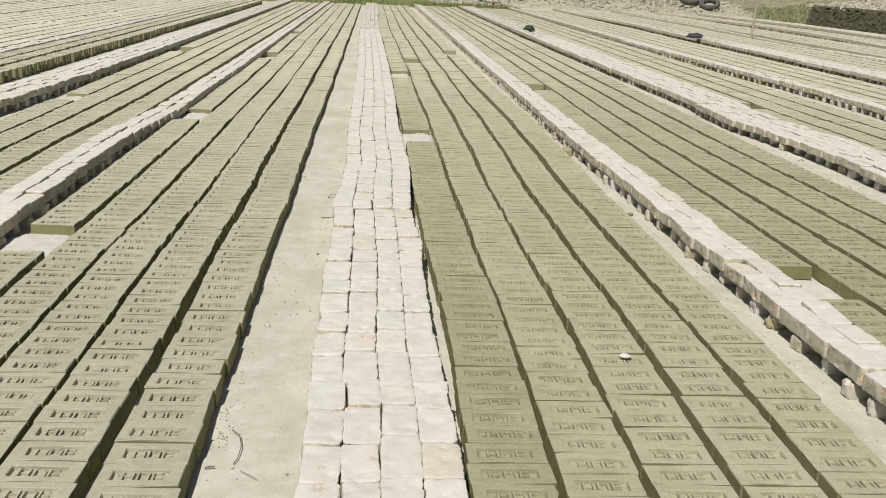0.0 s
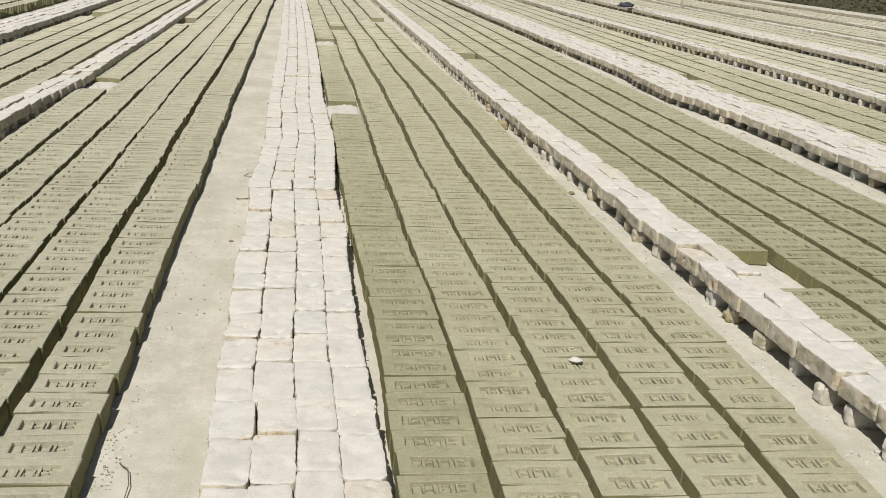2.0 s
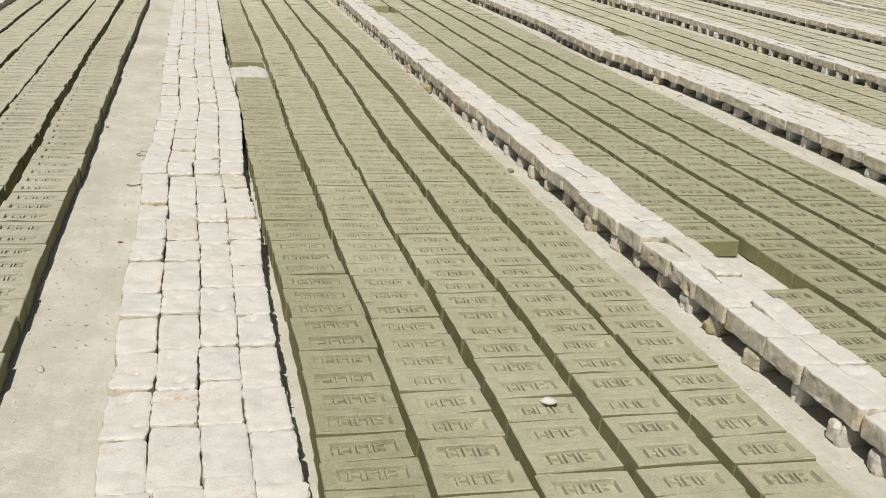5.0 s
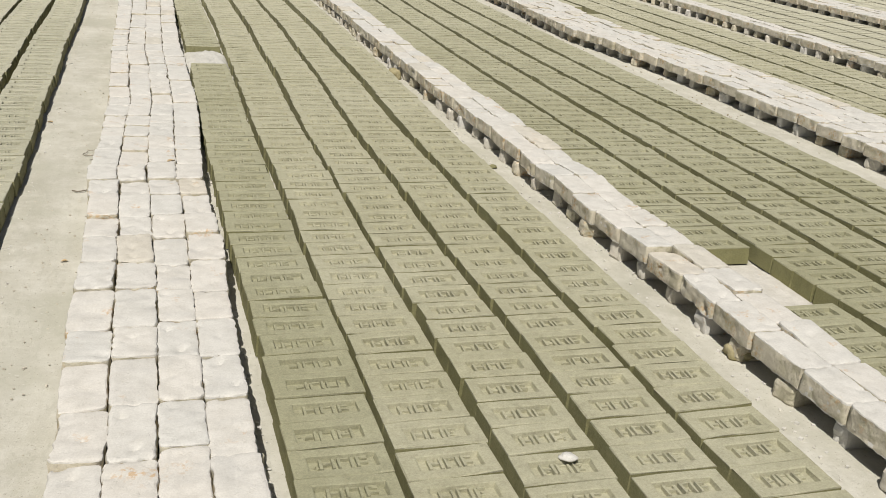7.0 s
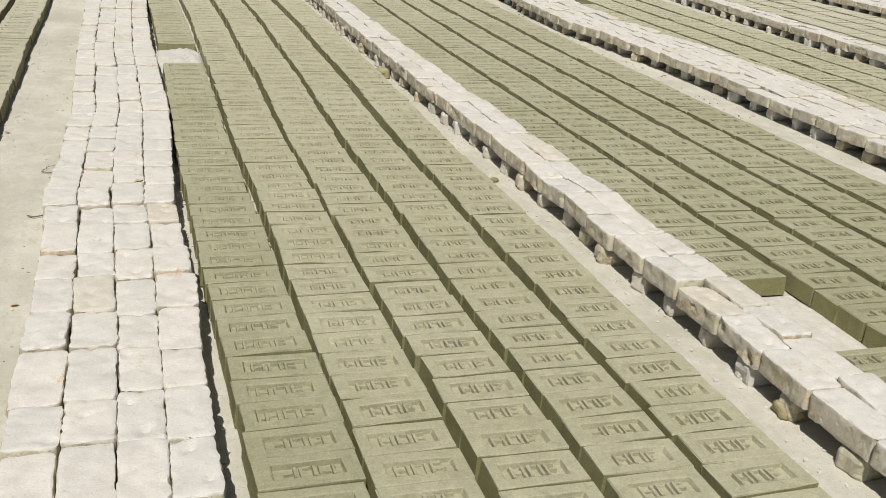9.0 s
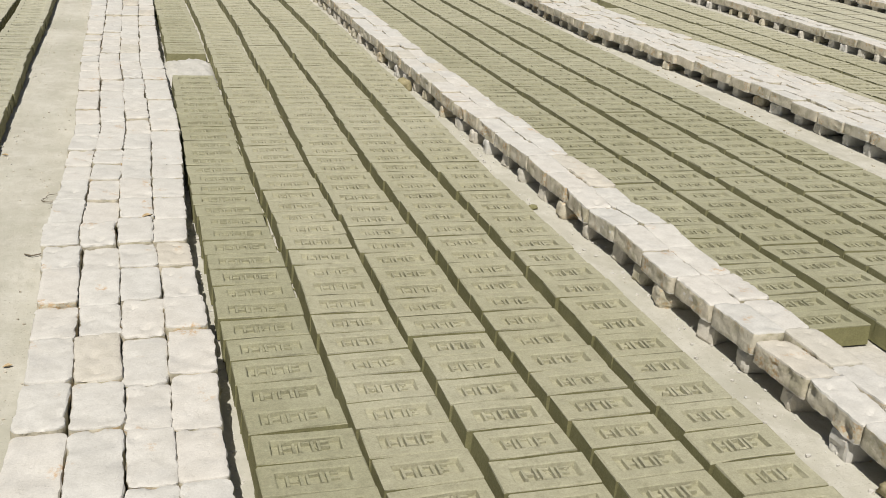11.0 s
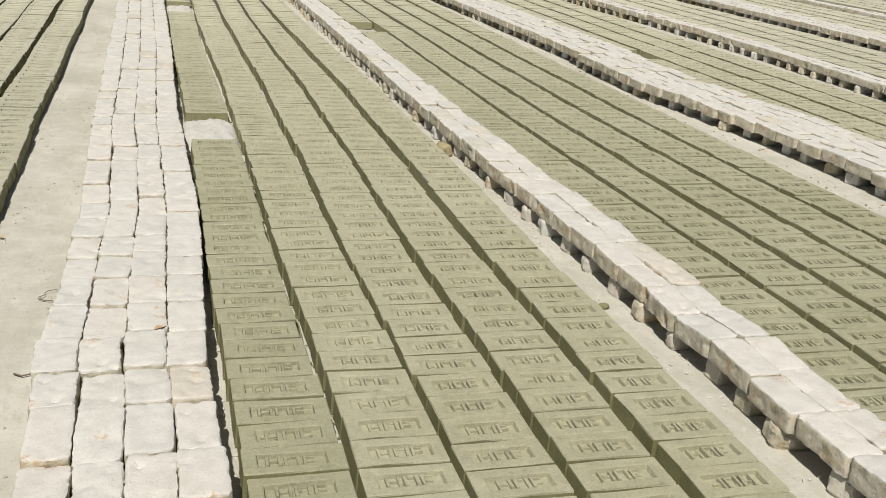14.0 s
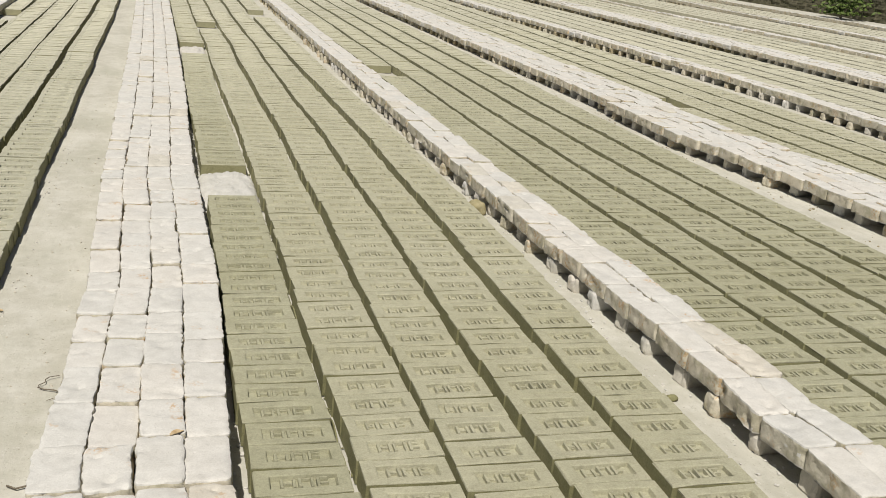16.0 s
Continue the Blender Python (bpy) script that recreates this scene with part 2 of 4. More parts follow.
def green_brick(seed, stamped=True):
    """A wet moulded brick with a sunk panel, in which stand the worn strokes of a maker's stamp."""
    r = random.Random(seed)
    bend = r.uniform(-0.004, 0.004)
    hx, hy = GL / 2 + r.uniform(-0.004, 0.004), GW / 2
    px, py, cx = GL * 0.345, GW * 0.235, r.uniform(-0.006, 0.006)
    c = r.uniform(0.0006, 0.0016)
    floor_z = GH - r.uniform(0.014, 0.018)
    rings = [ring(hx + 0.003, hy, 0.0, r, bend, 0, c), ring(hx, hy - 0.0008, GH - 0.0050, r, bend, 0, c), ring(hx - 0.0010, hy - 0.0018, GH - 0.0012, r, bend, 0, c, 0.0012), ring(hx - 0.0032, hy - 0.0038, GH, r, bend, 0, c, 0.0008),
             ring(px + 0.004, py + 0.004, GH - 0.0004, r, bend * 0.5, cx, 0.002, 0.0005), ring(px, py, GH - 0.0022, r, bend * 0.5, cx, 0.002, 0.0006), ring(px - 0.003, py - 0.003, floor_z, r, bend * 0.5, cx, 0.002, 0.0008)]
    verts = [p for k in rings for p in k]
    faces = [(12 * k + i, 12 * k + (i + 1) % 12, 12 * k + 12 + (i + 1) % 12, 12 * k + 12 + i) for k in range(6) for i in range(12)]
    faces.append(tuple(range(72, 84)))

    def bar(x0, y0, x1, y1, wide, top):
        """A stroke of soft clay from one point to the other, its top crumbled."""
        k, d = len(verts), Vector((x1 - x0, y1 - y0))
        n = Vector((-d.y, d.x)).normalized() * wide / 2
        corners = [(x0 - n.x, y0 - n.y), (x1 - n.x, y1 - n.y), (x1 + n.x, y1 + n.y), (x0 + n.x, y0 + n.y)]
        mx, my = (x0 + x1) / 2, (y0 + y1) / 2
        verts.extend([(x, y, floor_z - 0.002) for x, y in corners])
        verts.extend([(mx + (x - mx) * 0.84 + r.uniform(-1, 1) * 0.0008, my + (y - my) * 0.9 + r.uniform(-1, 1) * 0.0008, top - abs(r.gauss(0, 0.0016))) for x, y in corners])
        faces.extend([(k + 4, k + 5, k + 6, k + 7)] + [(k + i, k + (i + 1) % 4, k + 4 + (i + 1) % 4, k + 4 + i) for i in range(4)])

    if stamped:
        top, low, high = GH - 0.0020, -py + 0.009, py - 0.006
        x, w, mid = cx - px + r.uniform(0.024, 0.032), 0.032, 0.0
        for kind in range(3):
            worn = r.uniform(0.0, 0.004)
            bar(x, low, x, high, 0.0085, top - worn)
            if kind < 2:
                bar(x + w, low, x + w, high, 0.0085, top - worn - r.uniform(0, 0.003))
            for y in ((mid + 0.004,), (low + 0.003, high - 0.003), (mid, high - 0.003))[kind]:
                bar(x + 0.004, y, x + w - 0.004, y, 0.007, top - worn - r.uniform(0.001, 0.006))
            x += 0.047
        # crumbs torn off by the mould
        for _ in range(r.randint(2, 6)):
            q, s = (cx + r.uniform(-px, px) * 0.85, r.uniform(-py, py) * 0.8), r.uniform(0.004, 0.009)
            bar(q[0], q[1], q[0] + s * r.uniform(-1, 1), q[1] + s, s, floor_z + r.uniform(0.003, 0.008))
    return verts, faces


def worn_brick(seed, lx, ly, lz, wear=0.010, rough=1.0, plan=1.0, fine=False):
    """A dried brick with rounded, chipped edges, standing on z = 0."""
    r = random.Random(seed)
    half = Vector((lx / 2, ly / 2, lz / 2))
    shift = Vector((r.uniform(-50, 50), r.uniform(-50, 50), r.uniform(-50, 50)))

    def lines(h, inner):
        return [-h, -h + wear] + [(-h + wear) + (2 * h - 2 * wear) * k / (inner + 1) for k in range(1, inner + 1)] + [h - wear, h]

    axes = [lines(half[k], n) for k, n in enumerate((8, 16, 4) if fine else (4 if lx > 0.1 else 2, 7 if ly > 0.1 else 3, 2))]
    index, verts, faces = {}, [], []

    def vert(p):
        key = tuple(round(c, 5) for c in p)
        if key not in index:
            q = Vector(p)
            c = Vector([max(-half[k] + wear, min(half[k] - wear, q[k])) for k in range(3)])
            d = q - c
            if d.length > wear:
                q = c + d.normalized() * wear
            n = noise.noise_vector(q * 11 + shift) * 0.0024 + noise.noise_vector(q * 42 + shift) * 0.0021 * (1.5 if d.length > 1e-4 else 0.35)
            if fine and d.length > 1e-4:
                # ragged arrises
                n += noise.noise_vector(q * 70 + shift) * 0.0011 + noise.noise_vector(q * 150 + shift) * 0.0016
            if abs(q.z) < 0.9 * half.z - wear * 0.5:
                n = n * 1.3
            n.z *= 0.4 if q.z > 0 else 1.0
            chip = max(0.0, noise.noise(q * 24 - shift) - 0.28) * 0.02 * (d.length / wear)
            chip = min(chip, 0.7 * wear)
            if d.length > 1e-4:
                # bites broken out of the edges
                chip += max(0.0, noise.noise(q * 17 + shift * 2) - 0.25) * 0.011
            q = q + n * rough - (q - c).normalized() * chip * rough
            # corners worn round in plan
            k = max(0.0, abs(q.x) / half.x - 0.72) / 0.28 * max(0.0, abs(q.y) / half.y - 0.86) / 0.14
            loss = 0.0045 + 0.0055 * noise.noise(Vector((math.copysign(3, q.x), math.copysign(5, q.y), 0)) + shift)
            q = q - Vector((math.copysign(loss * k, q.x), math.copysign(loss * k, q.y), 0)) * plan
            index[key] = len(verts)
            verts.append((q.x, q.y, q.z + half.z))
        return index[key]

    for k in range(3):
        u, w = (k + 1) % 3, (k + 2) % 3
        for side in (-1, 1):
            for i in range(len(axes[u]) - 1):
                for j in range(len(axes[w]) - 1):
                    quad = []
                    for a, c in ((i, j), (i + 1, j), (i + 1, j + 1), (i, j + 1)):
                        p = [0, 0, 0]
                        p[k], p[u], p[w] = side * half[k], axes[u][a], axes[w][c]
                        quad.append(vert(p))
                    faces.append(tuple(quad if side > 0 else quad[::-1]))
    return verts, faces


def plain_block(lx, ly, lz, dip):
    """A brick of the far field: sides, top and, where dip is set, its sunk panel."""
    a, b = lx / 2, ly / 2
    v = [(-a, -b, 0), (a, -b, 0), (a, b, 0), (-a, b, 0), (-a, -b, lz), (a, -b, lz), (a, b, lz), (-a, b, lz)]
    f = [(i, (i + 1) % 4, 4 + (i + 1) % 4, 4 + i) for i in range(4)]
    if dip:
        c, d = a * 0.67, b * 0.55
        v += [(-c, -d, lz), (c, -d, lz), (c, d, lz), (-c, d, lz), (-c + 0.006, -d + 0.006, lz - 0.006), (c - 0.006, -d + 0.006, lz - 0.006), (c - 0.006, d - 0.006, lz - 0.006), (-c + 0.006, d - 0.006, lz - 0.006)]
        f += [(4 + i, 4 + (i + 1) % 4, 8 + (i + 1) % 4, 8 + i) for i in range(4)] + [(8 + i, 8 + (i + 1) % 4, 12 + (i + 1) % 4, 12 + i) for i in range(4)] + [(12, 13, 14, 15)]
    else:
        f += [(4, 5, 6, 7)]
    return v, f


class Pile:
    """Gathers many placed copies of small meshes into one."""

    def __init__(self):
        self.v, self.f, self.n, self.marks = [], [], 0, []

    def add(self, verts, faces, x, y, z=0.0, rz=0.0, scale=(1, 1, 1), sides=0, marks=None, tilt=0.0):
        a = np.asarray(verts, float) * scale
        c, s = math.cos(rz), math.sin(rz)
        self.v.append(np.c_[a[:, 0] * c - a[:, 1] * s + x, a[:, 0] * s + a[:, 1] * c + y, a[:, 2] + z - tilt * a[:, 1]])
        self.f += [tuple(i + self.n for i in k) for k in faces]
        self.n += len(a)
        self.marks += marks or [1] * sides + [0] * (len(faces) - sides)

    def mesh(self, name, mat, smooth=False, second=None):
        return mesh_of(name, np.concatenate(self.v).tolist(), self.f, mat, smooth, second, self.marks)




def green_set(mat, seed, count=20):
    made = [green_brick(seed + i) for i in range(count)]
    # the twelve side faces take the olive clay with shade painted in
    return [mesh_of("brick", v, f, mat, False, MOIST_SHADED[0], [1] * 12 + [0] * (len(f) - 12)) for v, f in made]


GREEN, GREEN_FRESH, GREEN_DRIER = green_set(CLAY, 100), green_set(FRESH, 120), green_set(CLAY_DRIER_HAZED[0], 140)
STAINED = pale("stained_brick", False, (0.45, 0.425, 0.36), (0.57, 0.545, 0.48), 1.5, (0.99, 0.975, 0.95))


def worn_mesh(seed, lx, ly, lz, wear, rough, mat, fine=True):
    """A dried brick whose sides are a warmer tan than its top."""
    v, f = worn_brick(seed, lx, ly, lz, wear, rough, fine=fine)
    marks = [1 if max(v[i][2] for i in k) - min(v[i][2] for i in k) > (0.14 if fine else 0.25) * lz else 0 for k in f]
    return mesh_of("brick", v, f, mat, True, TAN, marks, 28)


TAN, TAN_FAR = [pale(n, j, (0.49, 0.455, 0.37), (0.63, 0.59, 0.50), 3.6, (0.97, 0.945, 0.87), 0.52, 0.5) for n, j in (("tan_side", False), ("tan_side_field", True))]
BROWN_FAR = pale("brown_prop_field", True, (0.27, 0.235, 0.15), (0.43, 0.385, 0.28), 2.0, (0.80, 0.74, 0.58))
STAND = [mesh_of("support_brick", *worn_brick(300 + i, 0.235, r_w, 0.079, 1.3 * r_e, 1.2), (STAINED, PALE, TAN, STAINED)[i % 4]) for i, (r_w, r_e) in enumerate(((0.10, 0.014), (0.112, 0.010), (0.085, 0.016), (0.10, 0.012), (0.118, 0.018), (0.095, 0.011), (0.105, 0.015), (0.09, 0.017)))]
WORN = [worn_mesh(200 + i, WW, WL, WH, (0.0052, 0.0068, 0.0084)[i % 3], (0.8, 1.15, 0.95, 1.3)[i % 4], STAINED if i == 5 else PALE) for i in range(16)]


def soup(me):
    return [tuple(v.co) for v in me.vertices], [tuple(p.vertices) for p in me.polygons]


WORN_SOUP, STAND_SOUP = [(*soup(m), [p.material_index for p in m.polygons]) for m in [worn_mesh(200 + i, WW, WL, WH, (0.007, 0.009, 0.012)[i % 3], (0.8, 1.15, 0.95, 1.3)[i % 4], PALE, False) for i in range(8)]], [soup(m) for m in STAND[:6]]
DIP, BLOCK = plain_block(GL, GW - 0.003, GH, True), plain_block(GL, GW, GH, False)
STAMPED = green_brick(77)

# ---- ground ----


def along(y, *knots):
    return float(np.interp(y, [k[0] for k in knots], [k[1] for k in knots]))


def wander(key, y, size=1.0):
    """The slight meander of a row, most of it shared with the rows beside it."""
    total = 0.0
    for part_key, amount in ((str(key[0] if isinstance(key, tuple) else key), 0.75), (str(key), 0.4)):
        r = random.Random(part_key)
        a, b, c = r.uniform(0, 6.3), r.uniform(0, 6.3), r.uniform(0, 6.3)
        total += amount * (0.006 * math.sin(y * 1.1 + a) + 0.004 * math.sin(y * 2.6 + b) + 0.007 * math.sin(y * 0.4 + c))
    return size * total


def field_end(x):
    return min(54.5, 47.0 + 0.3 * max(-6.0, x))


def ground_mesh():
    xs = sorted(set([-2500, -600, -150, -60, -30, -18, -12, -8, -6] + [round(-4 + 0.08 * i, 3) for i in range(76)] + [2.2 + 0.25 * i for i in range(12)] + [6, 8, 11, 15, 20, 26, 40, 90, 300, 900, 2500]))
    ys = sorted(set([-2500, -600, -100, -20, -5, -2, 0] + [round(1.6 + 0.08 * i, 3) for i in range(125)] + [12 + 0.5 * i for i in range(16)] + [21, 24, 28, 33, 40, 48, 60, 80, 120, 250, 700, 2500]))
    verts = []
    for y in ys:
        for x in xs:
            near = abs(x) < 12 and -2 < y < 30
            h = (0.006 * noise.noise((x * 2.1, y * 1.3, 3)) + 0.004 * noise.noise((x * 6, y * 5, 9))) if near else 0.0
            verts.append((x, y, h - 0.004))
    w = len(xs)
    faces = [(j * w + i, j * w + i + 1, (j + 1) * w + i + 1, (j + 1) * w + i) for j in range(len(ys) - 1) for i in range(w - 1)]
    return mesh_of("ground", verts, faces, DUST, True)


tagged(new("ground", ground_mesh()), "pale grey trodden dust of a brick drying field", "ground", kind="structure")

# ---- rows of green bricks and piles of dried bricks ----


def brick_row(key, left, y0, y1, near=None, gaps=(), height=0.0, label="row of olive-green wet clay bricks drying on the ground", group="rows of drying bricks", look=(GREEN, CLAY_FAR), stretch=1.0, lean=0.0, pitch=0.143, joint=0.0):
    """left: the x of the row's left edge, as a function of y. near: the stretch whose bricks are objects of their own. joint: the y of one of its joints."""
    r = random.Random(str(key))
    row = tagged(new("brick_row"), label, "brick row", group)
    row.location = (left((near or (y0, y1))[0]) + GL / 2, (near or (y0, y1))[0], height)
    far, beside = Pile(), row.location
    y = y0 + ((joint or r.uniform(0, 0.1)) + pitch / 2 - y0) % pitch
    drift, drift_aim, off = 0.0, 0.0, 0.0
    while y < y1:
        if r.random() < 0.16:
            drift_aim = r.uniform(-0.006, 0.006)
        drift += (drift_aim - drift) * 0.45
        shift = r.uniform(-0.003, 0.003)
        step, off = pitch + shift - off, shift
        if not any(a < y < b for a, b in gaps):
            x = left(y) + GL / 2 + wander(key, y) + drift + r.uniform(-0.002, 0.002)
            rz = r.uniform(-0.02, 0.02) + 0.012 * math.sin(y * 1.7 + r.random())
            if near and near[0] <= y < near[1]:
                m = Matrix.LocRotScale(Vector((x, y, r.uniform(-0.003, 0.002))) - Vector((beside.x, beside.y, 0)), Euler((r.uniform(-0.022, 0.014) - lean, r.uniform(-0.014, 0.014), rz + (math.pi if r.random() < 0.08 else 0))), (stretch * r.uniform(0.975, 1.015), (pitch - r.uniform(0.003, 0.0065)) / PITCH, r.uniform(0.985, 1.015)))
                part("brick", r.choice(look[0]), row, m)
            else:
                v, f = STAMPED if (y < 14 and abs(x) < 7 and y > 1.5) else DIP if y < 20 else BLOCK
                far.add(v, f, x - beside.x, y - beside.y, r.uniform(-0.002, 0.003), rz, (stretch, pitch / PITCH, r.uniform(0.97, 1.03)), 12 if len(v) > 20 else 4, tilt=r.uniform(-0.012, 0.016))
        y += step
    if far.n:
        tagged(part("further_bricks", far.mesh("further_bricks", look[1], False, look[2] if len(look) > 2 else MOIST_SHADED[1]), row), kind="stuff")
    return row


def brick_pile(key, left, y0, y1, wide, near=None, raised=True, label="", top=0.070, joints=(), lines=(), props=()):
    """A bed of dried bricks laid lengthwise, raised on bricks set on edge across it. joints: for each column, where its bricks meet
    along y; lines: the x of the columns' edges as functions of y; props: where the upright bricks stand."""
    r = random.Random(str(key))
    pile = tagged(new("brick_pile"), label, "brick pile", "piles of dried bricks")
    pile.location = (left((near or (y0, y1))[0]) + wide * WW / 2, (near or (y0, y1))[0], 0)
    at, far, under = pile.location, Pile(), Pile()
    top = top if raised else 0.0
    for c in range(wide):
        y, off, lag, course = y0, 0.0, r.uniform(-0.03, 0.03), random.Random(str(key) + "course")
        known = joints[c] if joints else ()
        while y < y1:
            lag_next = 0.75 * lag + r.uniform(-0.022, 0.022)
            pace = course.uniform(0.235, 0.266)
            step, y_mid = pace + lag_next - lag, y + lag + 0.5 * (pace + lag_next - lag)
            seen = next((k for k in range(1, len(known)) if known[k - 1] <= y + 0.06 < known[k]), 0)
            if seen:
                lag_next, pace = 0.0, known[seen] - y
                step, y_mid = known[seen] - known[seen - 1], (known[seen] + known[seen - 1]) / 2
            lag, y_row, y = lag_next, y, y_mid
            off = 0.6 * off + r.uniform(-0.003, 0.003)
            if raised and c in (0, wide - 1):
                off += r.uniform(-0.004, 0.004)
            x, wide_by = left(y) + (c + 0.5) * (WW + 0.004) + wander(key, y, 0.3) + off, r.uniform(0.96, 1.01)
            twist = 0.0
            if lines:
                e0, e1 = lines[c](y), lines[c + 1](y)
                x, wide_by = (e0 + e1) / 2 + r.uniform(-0.0025, 0.0025), (e1 - e0 - 0.0005 + r.uniform(-0.003, 0.003)) / WW
                twist = 0.7 * math.atan2(sum(f(y - 0.12) - f(y + 0.12) for f in lines[c:c + 2]) / 2, 0.24)
            tip = Euler((r.uniform(-0.045, 0.02), r.uniform(-0.028, 0.028), twist + r.uniform(-0.03, 0.03) + (math.pi if r.random() < 0.5 else 0)))
            z = top + r.uniform(-0.007, 0.006)
            if near and near[0] <= y < near[1]:
                part("brick", r.choice(WORN), pile, Matrix.LocRotScale(Vector((x, y, z)) - at, tip, (wide_by, (step - 0.002) / WL, r.uniform(0.94, 1.05))))
            else:
                v, f, marks = r.choice(WORN_SOUP) if y < 26 else (*r.choice((BLOCK_W, BLOCK_V)), [1] * 4 + [0])
                far.add(v, f, x - at.x, y - at.y, z, tip.z, (wide_by, (step - 0.003) / WL, r.uniform(0.95, 1.05)), marks=marks)
            y = y_row + pace
    if raised:
        y = y0
        while y < y1:
            for c in range(max(1, round(wide * WW / 0.26))):
                n = max(1, round(wide * WW / 0.26))
                x = left(y) + wander(key, y, 0.3) + (c + 0.5) * wide * (WW + 0.004) / n + r.uniform(-0.028, 0.012)
                rz, z = r.uniform(-0.28, 0.28), r.uniform(-0.014, -0.005)
                if near and near[0] <= y < near[1] and (c == 0 or x < 0 and c == n - 1):
                    part("support_brick", r.choice(STAND), pile, Matrix.LocRotScale(Vector((x, y, z)) - at, Euler((r.uniform(-0.06, 0.06), 0, rz)), (r.uniform(0.95, 1.02), r.uniform(0.72, 1.08), 1)))
                else:
                    v, f = r.choice(STAND_SOUP) if y < 30 else STAND_B
                    under.add(v, f, x - at.x, y - at.y, z, rz, (1, r.uniform(0.7, 1.05), 1), marks=[int(r.random() < 0.4)] * len(f))
            after = [p for p in props if p > y + 0.01]
            y = after[0] if after and after[0] - y < 0.45 else y + 0.25 + r.uniform(-0.03, 0.03)
    if far.n:
        tagged(part("further_bricks", far.mesh("further_bricks", PALE_FAR, True, TAN_FAR), pile), kind="stuff")
    if under.n:
        tagged(part("further_supports", under.mesh("further_supports", TAN_FAR, False, BROWN_FAR), pile), kind="stuff")
    return pile


BLOCK_W, BLOCK_V = plain_block(WW - 0.004, WL - 0.006, WH, False), plain_block(WW - 0.010, WL - 0.012, WH - 0.004, False)
STAND_B = plain_block(0.235, 0.108, 0.080, False)

Y0 = -2.0
# the bed of dried bricks beside the path
BED_JOINTS = (
    (2.10, 2.34, 2.60, 2.83, 3.11, 3.355, 3.60, 3.875, 4.125, 4.395, 4.61, 4.91, 5.14, 5.42, 5.64, 5.92, 6.13, 6.36, 6.615, 6.865, 7.09, 7.32, 7.56, 7.78, 8.05, 8.28, 8.50, 8.78, 9.02, 9.25),
    (2.10, 2.35, 2.60, 2.84, 3.125, 3.355, 3.665, 3.87, 4.13, 4.405, 4.60, 4.895, 5.14, 5.425, 5.63, 5.90, 6.13, 6.35, 6.62, 6.865, 7.09, 7.31, 7.57, 7.80, 8.01, 8.28, 8.49, 8.77, 9.02, 9.27),
    (2.12, 2.35, 2.60, 2.90, 3.13, 3.385, 3.665, 3.915, 4.14, 4.39, 4.65, 4.885, 5.12, 5.405, 5.65, 5.92, 6.14, 6.395, 6.615, 6.865, 7.12, 7.32, 7.57, 7.84, 8.05, 8.29, 8.53, 8.82, 9.01, 9.28),
    (2.10, 2.36, 2.61, 2.85, 3.11, 3.345, 3.61, 3.86, 4.14, 4.39, 4.65, 4.88, 5.15, 5.42, 5.66, 5.93, 6.14, 6.40, 6.64, 6.89, 7.07, 7.32, 7.62, 7.84, 8.07, 8.29, 8.53, 8.79, 9.05, 9.35))
BED_LINES = [lambda y, k=k: along(y, *k) for k in (
    ((2, -0.135), (2.8, -0.130), (3.5, -0.141), (3.8, -0.147), (4.0, -0.140), (4.63, -0.155), (5.1, -0.142), (5.3, -0.140), (5.6, -0.150), (5.8, -0.142), (6.25, -0.166), (6.7, -0.142), (7.4, -0.130), (7.7, -0.118), (8.1, -0.125), (9.3, -0.150), (12, -0.150), (16, -0.165), (27, -0.27), (40, -0.26)),
    ((2, 0.0), (2.6, 0.0), (2.8, -0.012), (3.0, -0.007), (3.26, 0.0), (3.42, -0.018), (3.8, -0.022), (4.05, -0.012), (4.28, -0.020), (5.24, -0.017), (5.95, -0.026), (6.3, -0.041), (6.66, -0.031), (7.24, -0.018), (7.5, -0.002), (7.84, 0.002), (8.1, -0.014), (8.67, -0.018), (9.3, -0.040), (12, -0.025), (16, -0.040), (27, -0.145), (40, -0.135)),
    ((2, 0.116), (2.8, 0.114), (3.0, 0.120), (3.3, 0.116), (3.7, 0.103), (4.0, 0.108), (5.0, 0.111), (5.5, 0.102), (5.9, 0.100), (6.2, 0.083), (6.4, 0.091), (6.8, 0.093), (7.3, 0.109), (7.7, 0.118), (8.1, 0.112), (8.7, 0.104), (9.3, 0.084), (12, 0.100), (16, 0.085), (27, -0.02), (40, -0.01)),
    ((2, 0.239), (2.95, 0.243), (3.4, 0.235), (3.8, 0.226), (4.5, 0.229), (5.2, 0.230), (5.9, 0.225), (6.2, 0.212), (6.4, 0.218), (6.57, 0.213), (6.8, 0.221), (7.4, 0.233), (7.76, 0.235), (8.13, 0.230), (8.67, 0.221), (9.3, 0.205), (12, 0.225), (16, 0.21), (27, 0.105), (40, 0.115)),
    ((2, 0.366), (3.03, 0.370), (3.3, 0.363), (3.7, 0.353), (3.85, 0.346), (4.2, 0.350), (4.8, 0.346), (5.03, 0.354), (5.37, 0.361), (5.63, 0.347), (6.0, 0.335), (6.5, 0.340), (7.0, 0.355), (7.27, 0.363), (7.9, 0.373), (8.3, 0.364), (8.9, 0.352), (9.6, 0.332), (12, 0.350), (16, 0.335), (27, 0.23), (40, 0.24)))]
brick_pile("bed", BED_LINES[0], Y0, field_end(0), 4, (1.9, 15.0), label="four-wide bed of whitish sun-dried bricks beside the dust path", joints=BED_JOINTS, lines=BED_LINES)
